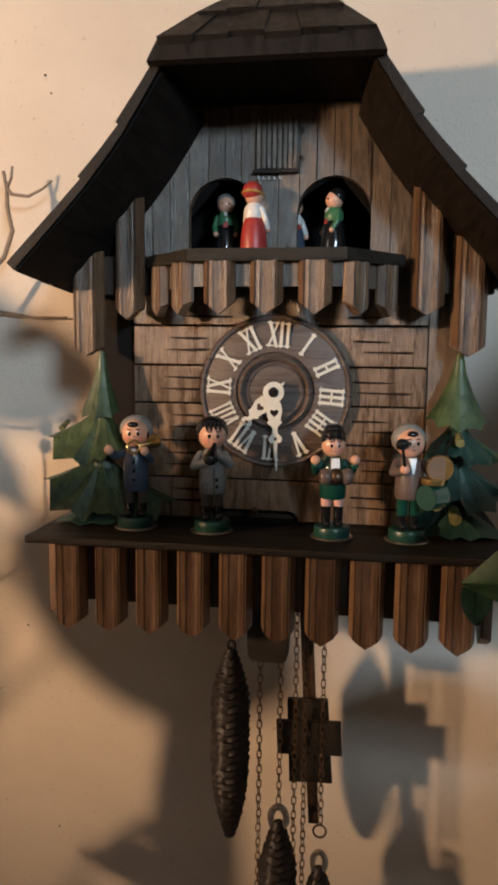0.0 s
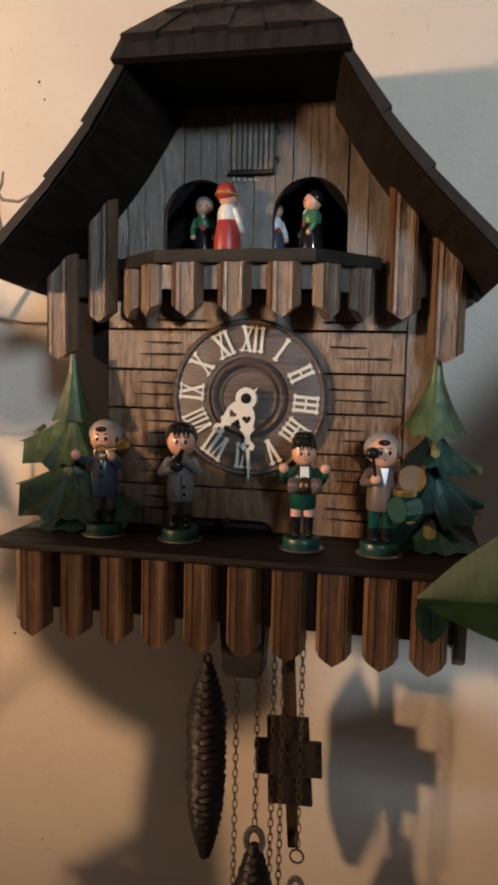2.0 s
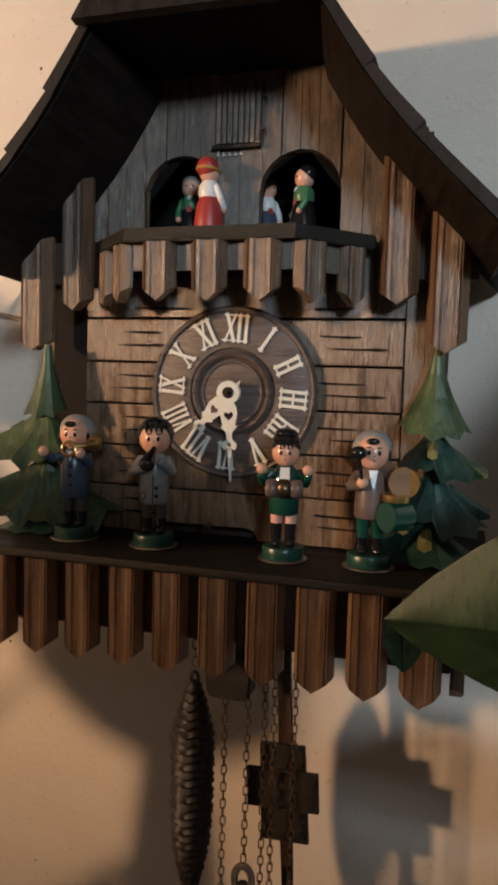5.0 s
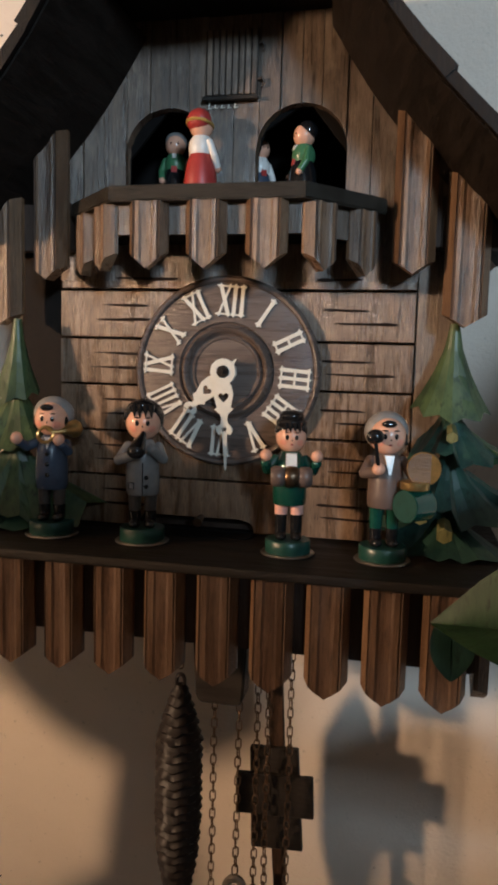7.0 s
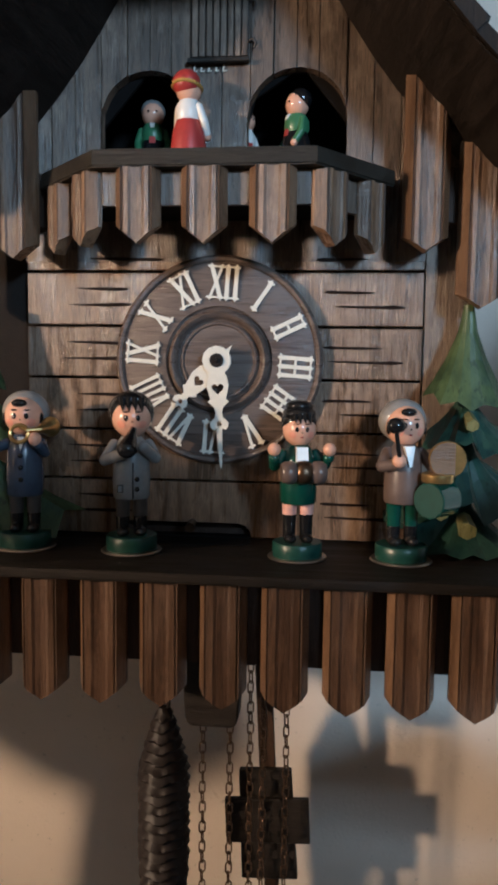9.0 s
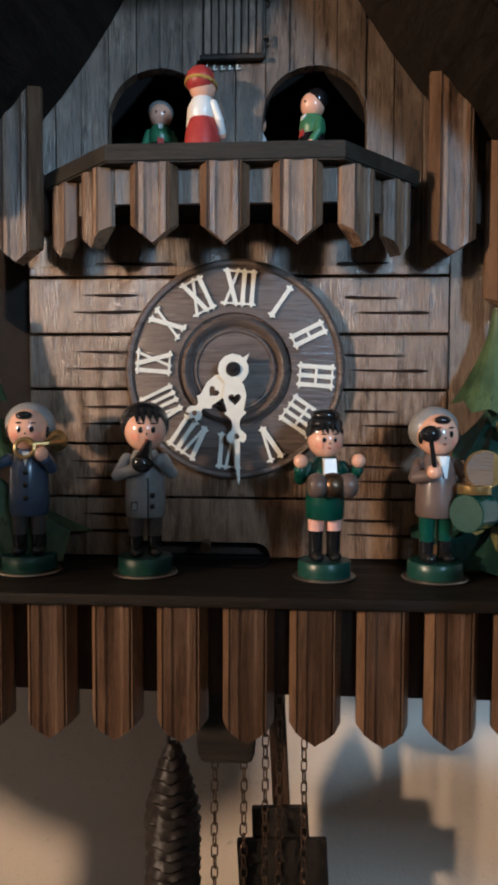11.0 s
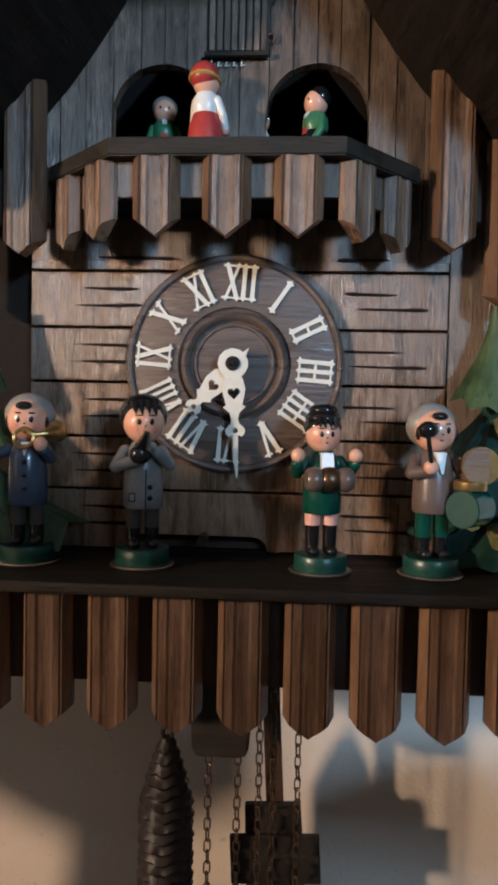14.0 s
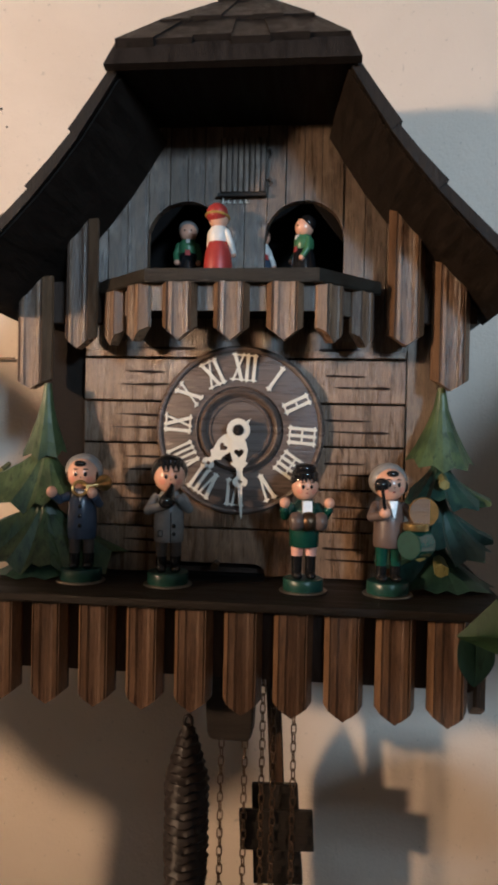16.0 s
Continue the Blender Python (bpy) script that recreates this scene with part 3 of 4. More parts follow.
prism(bm, [(-0.0275, 0.020, 1.4032), (0.0130, 0.020, 1.4032), (0.0080, 0.020, 1.3020), (0.0055, 0.020, 1.2985), (-0.0180, 0.020, 1.2985), (-0.0208, 0.020, 1.3020)], (0, 0.018, 0))
bmesh.ops.bevel(bm, geom=list(bm.edges), offset=0.001, segments=2, affect="EDGES")
link("movement_block", bm, DARK, clock, "brown wooden block below the case")

# ---- dial ----
DC = Vector((-0.0008, 0.0, 1.4970))
prof = [(0.0, 0.0035), (0.0170, 0.0035), (0.0176, 0.0044), (0.0186, 0.0044), (0.0192, 0.0026), (0.0200, 0.0030), (0.0214, 0.0064), (0.0228, 0.0072), (0.0242, 0.0060), (0.0252, 0.0026), (0.0258, 0.0028), (0.0263, 0.0044), (0.0462, 0.0044), (0.0470, 0.0040), (0.0478, 0.0056), (0.0492, 0.0060), (0.0503, 0.0050), (0.0508, 0.0030), (0.0508, -0.002)]
dial = link("dial", lathe(bmesh.new(), prof, DC, "y", 72), DIAL, clock, "round dark brown wooden dial with ivory Roman numerals", smooth=True)


def strokes(text):
    """Outlines of a cut-out Roman numeral with spurs, about 0.0150 high, its foot towards the dial's middle."""
    h, w = 0.0077, 0.00108
    x, parts = 0.0, []
    for ch in text:
        if ch == "I":
            parts.append(("I", x + 0.0021))
            x += 0.0042
        elif ch == "V":
            parts.append(("V", x + 0.0034))
            x += 0.0068
        else:
            parts.append(("X", x + 0.0034))
            x += 0.0068
    mid = x / 2
    quads = []
    for ch, c in parts:
        c -= mid
        if ch == "I":
            quads.append([(c - w, -h), (c + w, -h), (c + w * 0.85, 0), (c + w, h), (c - w, h), (c - w * 0.85, 0)])
            ends = [(c, h), (c, -h)]
        elif ch == "V":
            quads.append([(c - 0.0026 - w, h), (c - 0.0026 + w, h), (c + 0.0010, -h), (c - 0.0012, -h)])
            quads.append([(c + 0.0026 - w * 0.6, h), (c + 0.0026 + w * 0.6, h), (c + 0.0010, -h), (c - 0.0004, -h)])
            ends = [(c - 0.0026, h), (c + 0.0026, h), (c, -h)]
        else:
            quads.append([(c - 0.0026 - w, h), (c - 0.0026 + w, h), (c + 0.0026 + w, -h), (c + 0.0026 - w, -h)])
            quads.append([(c + 0.0026 - w * 0.6, h), (c + 0.0026 + w * 0.6, h), (c - 0.0026 + w * 0.6, -h), (c - 0.0026 - w * 0.6, -h)])
            ends = [(c - 0.0026, h), (c + 0.0026, h), (c - 0.0026, -h), (c + 0.0026, -h)]
        for ex, ey in ends:
            s = 1 if ey > 0 else -1
            quads.append([(ex - 0.0021, ey), (ex - 0.0016, ey - s * 0.0009), (ex + 0.0016, ey - s * 0.0009), (ex + 0.0021, ey), (ex + 0.0008, ey + s * 0.0002), (ex, ey + s * 0.0012), (ex - 0.0008, ey + s * 0.0002)])
    if len(text) > 1 and "V" not in text:
        for s in (-1, 1):
            quads.append([(-mid + 0.0014, s * h), (mid - 0.0014, s * h), (mid - 0.0014, s * (h - 0.0008)), (-mid + 0.0014, s * (h - 0.0008))])
        if "X" not in text:
            quads.append([(-mid + 0.0018, 0.0006), (mid - 0.0018, 0.0006), (mid - 0.0018, -0.0006), (-mid + 0.0018, -0.0006)])
    if "V" in text and len(text) > 1:
        quads.append([(-mid + 0.0014, h), (mid - 0.0014, h), (mid - 0.0014, h - 0.0008), (-mid + 0.0014, h - 0.0008)])
    return quads


NUMERALS = ["XII", "I", "II", "III", "IIII", "V", "VI", "VII", "VIII", "IX", "X", "XI"]
LEAN = radians(4.3)
for k, text in enumerate(NUMERALS):
    a = LEAN + k * math.pi / 6
    bm = bmesh.new()
    squeeze = min(1.0, 0.0152 / max(0.001, sum(0.0042 if c == "I" else 0.0068 for c in text)))
    for n, quad in enumerate(strokes(text)):
        pts = []
        for x, y in quad:
            x, y = x * squeeze, y + 0.0375
            pts.append(DC + Vector((x * math.cos(a) + y * math.sin(a), -0.0056 - 0.00003 * n, -x * math.sin(a) + y * math.cos(a))))
        prism(bm, pts, (0, 0.0011, 0))
    link("numeral", bm, IVORY, dial)


def heart(cy, s, n=22):
    pts = []
    for k in range(n):
        t = 2 * math.pi * k / n
        pts.append((s * 0.062 * 16 * math.sin(t) ** 3, cy - s * 0.062 * (13 * math.cos(t) - 5 * math.cos(2 * t) - 2 * math.cos(3 * t) - math.cos(4 * t))))
    return [(x, y) for x, y in pts]


def mirror(right):
    return right + [(-x, y) for x, y in reversed(right) if abs(x) > 1e-9]


# pierced hands, drawn pointing up
minute = mirror([(0, 0.0525), (0.00055, 0.0505), (0.0011, 0.0380), (0.0014, 0.0325), (0.0030, 0.0335), (0.0043, 0.0318), (0.0045, 0.0300), (0.0030, 0.0282), (0.0020, 0.0276), (0.0016, 0.0250), (0.0022, 0.0225), (0.0052, 0.0198), (0.0038, 0.0188), (0.0054, 0.0120), (0.0044, 0.0072), (0.0035, 0.0062), (0.0060, 0.0035), (0.0070, 0.0), (0.0060, -0.0036), (0.0035, -0.0060), (0, -0.0070)])
hour = mirror([(0, 0.0305), (0.0012, 0.0285), (0.0032, 0.0290), (0.0040, 0.0268), (0.0030, 0.0248), (0.0018, 0.0243), (0.0016, 0.0225), (0.0045, 0.0200), (0.0036, 0.0188), (0.0052, 0.0125), (0.0044, 0.0075), (0.0035, 0.0062), (0.0060, 0.0035), (0.0068, 0.0), (0.0060, -0.0036), (0.0035, -0.0060), (0, -0.0068)])


def hand_matrix(clockwise, out):
    return Matrix.Translation(DC + Vector((0, -out, 0))) @ Matrix.Rotation(radians(clockwise), 4, "Y") @ Matrix.Rotation(math.pi / 2, 4, "X")


flat_cut("minute_hand", [minute, heart(0.0135, 0.0030), circle(0, 0.0305, 0.0013, 12), circle(0, 0, 0.0034, 24)], hand_matrix(177, 0.0112), 0.0011, IVORY, dial, "pierced ivory minute hand")
flat_cut("hour_hand", [hour, heart(0.0138, 0.0027), circle(0, 0.0268, 0.0012, 12), circle(0, 0, 0.0034, 24)], hand_matrix(222, 0.0088), 0.0011, IVORY, dial, "pierced ivory hour hand")
bm = lathe(bmesh.new(), [(0.0, 0.0145), (0.0010, 0.0145), (0.0012, 0.0130), (0.0028, 0.0130), (0.0033, 0.0122), (0.0033, 0.0034)], DC, "y", 24)
link("arbor", bm, IRON, dial, "dark arbor with its nut", smooth=True)
link("hub_spur", prism(bmesh.new(), [DC + Vector(p) for p in ((0.0040, -0.0112, 0.0048), (0.0058, -0.0112, 0.0034), (0.0074, -0.0112, 0.0074))], (0, 0.0008, 0)), IVORY, dial)


# ---- carved trees ----
def tree_tier(centre, top, skirt, mat_names, parent, core=0.0022, bow=0.62):
    """One carved tier: facets that flare from a thin top to an uneven skirt of (degrees, reach, height) corners."""
    cx, cy = centre
    bm = bmesh.new()
    pleated = []
    for (d0, r0, z0), (d1, r1, z1) in zip(skirt, skirt[1:] + [(skirt[0][0] + 360, *skirt[0][1:])]):
        pleated += [(d0, r0, z0), ((d0 + d1) / 2, 0.455 * (r0 + r1) * math.cos(radians(d1 - d0) / 2) ** 0.5, max(z0, z1) + 0.0016)]
    skirt = pleated
    levels = (0.0, 0.28, 0.55, 0.80, 1.0)
    rings = []
    for s in levels:
        ring = []
        for deg, reach, z in skirt:
            a = radians(deg)
            r = core + (reach - core) * (s ** (1 + bow))
            ring.append(bm.verts.new((cx + r * math.cos(a), cy + r * math.sin(a), top + (z - top) * s)))
        rings.append(ring)
    n = len(skirt)
    for p, q in zip(rings, rings[1:]):
        for k in range(n):
            bm.faces.new((p[k], p[(k + 1) % n], q[(k + 1) % n], q[k]))
    bm.faces.new(rings[0])
    low = min(z for _, _, z in skirt)
    hub = bm.verts.new((cx, cy, low + 0.45 * (top - low)))
    for k in range(n):
        bm.faces.new((rings[-1][(k + 1) % n], rings[-1][k], hub))
    return link("tier", bm, mat_names, parent)


def carved_tree(name, at, tiers, cuts, label):
    tree = thing(name, at, label, "carved tree", "trees beside the clock front")
    link("trunk", rod(bmesh.new(), (at[0], at[1] + 0.002, 1.4082), (at[0], at[1] + 0.002, 1.500), 0.0050, 0.0020, 0, 7), TEAL, tree)
    for top, skirt, mat in tiers:
        tree_tier(at[:2], top, skirt, mat, tree)
    for x, y, z, r in cuts:
        bm = bmesh.new()
        rod(bm, (x, y - 0.002, z), (x, y + 0.010, z + 0.004), r, r * 0.8, 0, 6)
        link("bough_end", bm, CUTWOOD, tree, "pale green cut end of a bough")
    return tree


CUTWOOD = carved_green("cut_green", (0.13, 0.13, 0.05), (0.27, 0.26, 0.11))
carved_tree("carved_tree", (-0.1150, -0.0180, 1.4082), [
    (1.5225, [(0, 0.0125, 1.4812), (50, 0.0130, 1.4830), (110, 0.0135, 1.4825), (180, 0.0150, 1.4815), (225, 0.0150, 1.4790), (268, 0.0130, 1.4765), (318, 0.0130, 1.4785)], GREEN),
    (1.4880, [(0, 0.0240, 1.4560), (60, 0.020, 1.4620), (130, 0.026, 1.4660), (180, 0.0400, 1.4640), (208, 0.0330, 1.4510), (250, 0.0185, 1.4455), (285, 0.0170, 1.4510), (325, 0.0220, 1.4545)], GREEN),
    (1.4570, [(12, 0.0500, 1.4220), (60, 0.0330, 1.4250), (130, 0.0300, 1.4330), (182, 0.0430, 1.4350), (212, 0.0360, 1.4170), (250, 0.0210, 1.4110), (282, 0.0190, 1.4160), (318, 0.0260, 1.4110), (345, 0.0420, 1.4120)], GREEN),
    (1.4300, [(0, 0.0320, 1.4090), (70, 0.026, 1.4090), (150, 0.0300, 1.4090), (205, 0.0330, 1.4088), (245, 0.0225, 1.4086), (290, 0.0190, 1.4086), (335, 0.0260, 1.4086)], TEAL),
], [(-0.1530, 0.004, 1.4680, 0.0022), (-0.1575, 0.012, 1.4560, 0.0024)], "tall carved green fir tree of stained wood beside the front")
carved_tree("carved_tree", (0.1160, -0.0120, 1.4082), [
    (1.5235, [(0, 0.0195, 1.4795), (45, 0.0170, 1.4810), (110, 0.0160, 1.4830), (180, 0.0200, 1.4815), (222, 0.0180, 1.4780), (270, 0.0155, 1.4755), (318, 0.0180, 1.4768)], GREEN),
    (1.4850, [(0, 0.0260, 1.4580), (50, 0.0200, 1.4630), (130, 0.0190, 1.4640), (185, 0.0200, 1.4560), (228, 0.0200, 1.4530), (262, 0.0165, 1.4600), (290, 0.0165, 1.4540), (330, 0.0235, 1.4550)], TEAL),
    (1.4640, [(0, 0.0310, 1.4300), (60, 0.0240, 1.4350), (140, 0.0240, 1.4350), (188, 0.0255, 1.4290), (225, 0.0240, 1.4260), (262, 0.0185, 1.4330), (292, 0.0190, 1.4240), (335, 0.0270, 1.4260)], TEAL),
    (1.4360, [(2, 0.0330, 1.4100), (60, 0.0260, 1.4110), (130, 0.0260, 1.4110), (183, 0.0330, 1.4190), (222, 0.0280, 1.4100), (262, 0.0205, 1.4095), (296, 0.0200, 1.4088), (335, 0.0310, 1.4095)], TEAL),
], [(0.1165, -0.0265, 1.4690, 0.0030), (0.1150, -0.0325, 1.4225, 0.0042), (0.1035, -0.0310, 1.4300, 0.0036)], "bushy carved green fir tree with blue-green boughs")
for k, (x, z) in enumerate(((0.1345, 1.4600), (0.1370, 1.4380), (0.0905, 1.4240))):
    s = -1 if x < 0.1 else 1
    tip = Vector((x + s * 0.010, -0.010 + 0.004 * k, z))
    root = Vector((x - s * 0.012, -0.004, z - 0.004 + 0.012))
    side = Vector((0, -0.006, -0.002))
    bmx = bmesh.new()
    mid = root.lerp(tip, 0.6)
    prism(bmx, [root + Vector((0, 0, 0.006)), mid + Vector((0, 0, 0.0020)), tip + Vector((0, 0, 0.0012)), tip - Vector((0, 0, 0.0010)), mid - Vector((0, 0, 0.0062)), root - Vector((0, 0, 0.0100))], side)
    link("side_bough", bmx, TEAL if k else GREEN, bpy.data.objects["carved_tree.001"])

# ---- painted figures ----
SKIN = paint("painted_skin", (0.73, 0.41, 0.28), 0.22, 0.06, coat=0.3)
ROSE = paint("painted_rose", (0.76, 0.34, 0.23), 0.25, 0.06)
BLACK = paint("painted_black", (0.010, 0.010, 0.011), 0.16, coat=0.4)
WHITE = paint("painted_white", (0.78, 0.76, 0.72), 0.3, 0.05)
GREY = paint("painted_grey", (0.24, 0.235, 0.23), 0.25, coat=0.3)
CAPGREY = paint("cap_grey", (0.27, 0.26, 0.25), 0.3, coat=0.2)
BLUEGREY = paint("painted_blue_grey", (0.056, 0.074, 0.112), 0.25, coat=0.3)
BOTTLE = paint("painted_bottle_green", (0.010, 0.060, 0.042), 0.16, coat=0.4)
BASEGREEN = paint("painted_base_green", (0.016, 0.060, 0.048), 0.32)
BROWN = paint("painted_brown", (0.135, 0.098, 0.084), 0.3, coat=0.2)
PINK = paint("painted_pink", (0.78, 0.44, 0.36), 0.3)
RED = paint("painted_red", (0.36, 0.040, 0.034), 0.4)
LEAFGREEN = paint("painted_leaf_green", (0.060, 0.170, 0.080), 0.35)
TAN = wood("turned_beech", (0.14, 0.090, 0.050), (0.21, 0.140, 0.080), "x", 0.4, fine=500)
HAIR = paint("painted_hair", (0.45, 0.27, 0.07), 0.35)
SOCK = paint("painted_sock", (0.075, 0.062, 0.055), 0.3)
SET = [SKIN, ROSE, BLACK, WHITE, GREY, CAPGREY, BLUEGREY, BOTTLE, BASEGREEN, BROWN, PINK, RED, LEAFGREEN, TAN, HAIR, SOCK, BRASS, CHAIN, STEEL]
(I_SKIN, I_ROSE, I_BLACK, I_WHITE, I_GREY, I_CAP, I_BLUE, I_BOTTLE, I_BASE, I_BROWN, I_PINK, I_RED, I_LEAF, I_TAN, I_HAIR, I_SOCK, I_BRASS, I_CHAIN, I_STEEL) = range(19)


def stand(bm):
    lathe(bm, [(0, 0), (0.0136, 0), (0.0141, 0.0005), (0.0136, 0.0011), (0.0110, 0.0012)], (0, 0, 0), "z", 32, I_STEEL)
    lathe(bm, [(0.0114, 0.0010), (0.0117, 0.0014), (0.0117, 0.0072), (0.0113, 0.0078), (0, 0.0078)], (0, 0, 0), "z", 32, I_BASE)


def boots(bm, leg, sock):
    for s in (-1, 1):
        ball(bm, (s * 0.0040, -0.0024, 0.0096), (0.0030, 0.0048, 0.0026), I_BLACK)
        rod(bm, (s * 0.0040, 0.0002, 0.0090), (s * 0.0040, 0, 0.0165), 0.0030, 0.0032, I_BLACK, 14)
        rod(bm, (s * 0.0040, 0, 0.0162), (s * 0.0040, 0, 0.0212), 0.0031, 0.0033, sock, 14)
        rod(bm, (s * 0.0040, 0, 0.0208), (s * 0.0040, 0, 0.0280), 0.0033, 0.0036, leg, 14)


def coat(bm, mat, low=0.0250, buttons=()):
    lathe(bm, [(0, low), (0.0080, low), (0.0086, low + 0.0008), (0.0087, 0.0330), (0.0084, 0.0400), (0.0079, 0.0460), (0.0068, 0.0505), (0.0045, 0.0535), (0.0, 0.0540)], (0, 0, 0), "z", 28, mat)
    for x, z in buttons:
        ball(bm, (x, -math.sqrt(max(0, 0.0086 ** 2 - x * x)) - 0.0001, z), (0.0012, 0.0006, 0.0012), I_BLACK, u=10, v=6)


def head(bm, turn=0.0):
    t = Matrix.Rotation(radians(turn), 4, "Z")
    mid = Vector((0, 0, 0.0618))
    ball(bm, mid, (0.0089, 0.0089, 0.0092), I_SKIN, u=24, v=16)

    def dab(x, z, rx, rz, mat, out=0.0003):
        """A flat dab of paint on the face."""
        d = Vector((x, -math.sqrt(0.0089 ** 2 - x * x - z * z), z))
        n = d.normalized()
        ball(bm, t @ (mid + d), (rx, rz, out), mat, t @ n.to_track_quat("Z", "Y").to_matrix().to_4x4(), u=12, v=6)

    for s in (-1, 1):
        dab(s * 0.0027, 0.0004, 0.0010, 0.0014, I_BLACK)
        dab(s * 0.0048, -0.0026, 0.0021, 0.0019, I_ROSE, 0.0002)
        dab(s * 0.0028, 0.0031, 0.0016, 0.0004, I_BLACK)
    dab(0, -0.0013, 0.0004, 0.0004, I_BLACK)
    dab(0, -0.0038, 0.0009, 0.0005, I_RED)
    return t


def cap(bm, t, mat, tilt=20):
    """A full beret pulled over the back of the head, with a lock of hair and dark temples under its edge."""
    r = t @ Matrix.Rotation(radians(tilt), 4, "X")
    ball(bm, t @ Vector((0, 0.0044, 0.0638)), (0.0108, 0.0084, 0.0100), mat, r, 28, 18)
    ball(bm, t @ Vector((-0.0006, -0.0070, 0.0680)), (0.0036, 0.0020, 0.0018), I_BLACK, t @ Matrix.Rotation(radians(40), 4, "X"), 12, 8)
    for s in (-1, 1):
        ball(bm, t @ Vector((s * 0.0083, -0.0024, 0.0606)), (0.0010, 0.0018, 0.0028), I_BLACK, u=10, v=8)


def bob_hair(bm, t):
    ball(bm, t @ Vector((0, 0.0032, 0.0642)), (0.0107, 0.0088, 0.0102), I_BLACK, t @ Matrix.Rotation(radians(16), 4, "X"), 28, 18)
    for k, x in enumerate((-0.0042, -0.0016, 0.0012, 0.0040)):
        rod(bm, t @ Vector((x, -0.0052, 0.0706)), t @ Vector((x * 1.05 + 0.0004, -0.0084 + 9 * x * x * 3, 0.0654 - 0.0006 * (k % 2))), 0.0021, 0.0002, I_BLACK, 8)


def limb(bm, points, r, mat):
    for a, b in zip(points, points[1:]):
        rod(bm, a, b, r, r * 0.95, mat, 12)
        ball(bm, b, (r, r, r), mat, u=10, v=8)
    ball(bm, points[0], (r, r, r), mat, u=10, v=8)


def finish(name, bm, at, turn, scale, label, group, category="figurine"):
    bmesh.ops.transform(bm, matrix=Matrix.Translation(at) @ Matrix.Rotation(radians(turn), 4, "Z") @ Matrix.Scale(scale, 4), verts=bm.verts)
    ob = link(name, bm, SET, smooth=True)
    return tagged(ob, label, category, group)


BAND = "band figures on the shelf"
TOPZ = 1.4081
# horn player
bm = bmesh.new()
stand(bm), boots(bm, I_SOCK, I_SOCK), coat(bm, I_BLUE, 0.0250, ((0.0, 0.0330), (0.0, 0.0385), (0.0, 0.0440)))
cap(bm, head(bm), I_CAP, 24)
prism(bm, [(-0.0016, -0.0078, 0.0525), (0.0016, -0.0078, 0.0525), (0.0, -0.0092, 0.0465)], (0, 0.002, 0), I_WHITE)
limb(bm, [(-0.0078, 0, 0.0490), (-0.0125, -0.0030, 0.0470), (-0.0152, -0.0072, 0.0500)], 0.0026, I_BLUE)
ball(bm, (-0.0158, -0.0090, 0.0520), (0.0031, 0.0031, 0.0033), I_SKIN)
limb(bm, [(0.0078, 0, 0.0490), (0.0105, -0.0060, 0.0455), (0.0085, -0.0110, 0.0495)], 0.0025, I_BLUE)
ball(bm, (0.0072, -0.0120, 0.0520), (0.0030, 0.0030, 0.0032), I_SKIN)
tube(bm, [(0.0005 + 0.0040 * math.cos(a), -0.0125 + 0.0010 * math.sin(a), 0.0545 + 0.0038 * math.sin(a)) for a in (2 * math.pi * k / 20 for k in range(20))], 0.0009, 8, I_BRASS, True)
tube(bm, [(0.0, -0.0088, 0.0575), (0.0040, -0.0125, 0.0560), (0.0100, -0.0110, 0.0565)], 0.0010, 8, I_BRASS)
rod(bm, (0.0080, -0.0110, 0.0560), (0.0118, -0.0040, 0.0568), 0.0012, 0.0036, I_BRASS, 18)
ball(bm, (0.0124, -0.0022, 0.0570), (0.0046, 0.0040, 0.0048), I_BRASS)
finish("figurine", bm, (-0.0880, -0.0315, TOPZ), 10, 1.0, "painted wooden horn player in a blue-grey coat", BAND)
# clarinet player
bm = bmesh.new()
stand(bm), boots(bm, I_SOCK, I_SOCK), coat(bm, I_GREY, 0.0250, ((0.0022, 0.0300), (0.0022, 0.0345)))
bob_hair(bm, head(bm))
rod(bm, (0.0004, -0.0087, 0.0255), (0.0004, -0.0086, 0.0420), 0.0003, None, I_BLACK, 6)
box(bm, -0.0066, -0.0040, -0.0082, -0.0072, 0.0285, 0.0320, I_BLACK)
box(bm, -0.0063, -0.0043, -0.0085, -0.0074, 0.0288, 0.0317, I_GREY)
limb(bm, [(-0.0078, 0, 0.0495), (-0.0120, -0.0045, 0.0430), (-0.0040, -0.0120, 0.0465)], 0.0027, I_GREY)
limb(bm, [(0.0078, 0, 0.0495), (0.0105, -0.0055, 0.0440), (0.0050, -0.0112, 0.0495)], 0.0027, I_GREY)
ball(bm, (-0.0028, -0.0132, 0.0478), (0.0028, 0.0028, 0.0026), I_SKIN)
rod(bm, (0.0008, -0.0088, 0.0575), (-0.0022, -0.0150, 0.0490), 0.0013, 0.0046, I_BLACK, 18)
ball(bm, (-0.0024, -0.0152, 0.0488), (0.0045, 0.0034, 0.0040), I_BLACK)
finish("figurine", bm, (-0.0370, -0.0315, TOPZ), 16, 1.0, "painted wooden clarinet player in a pale grey coat", BAND)
# accordion player
bm = bmesh.new()
stand(bm), boots(bm, I_PINK, I_BLACK), coat(bm, I_BOTTLE, 0.0262)
body = set(bm.verts)
head(bm)
ball(bm, (0, 0.0018, 0.0655), (0.0096, 0.0092, 0.0072), I_BLACK, None, 24, 16)
ball(bm, (0, 0.0012, 0.0698), (0.0090, 0.0090, 0.0048), I_BLACK, None, 24, 12)
ball(bm, (0, 0.0010, 0.0738), (0.0074, 0.0074, 0.0038), I_BLACK, None, 24, 12)
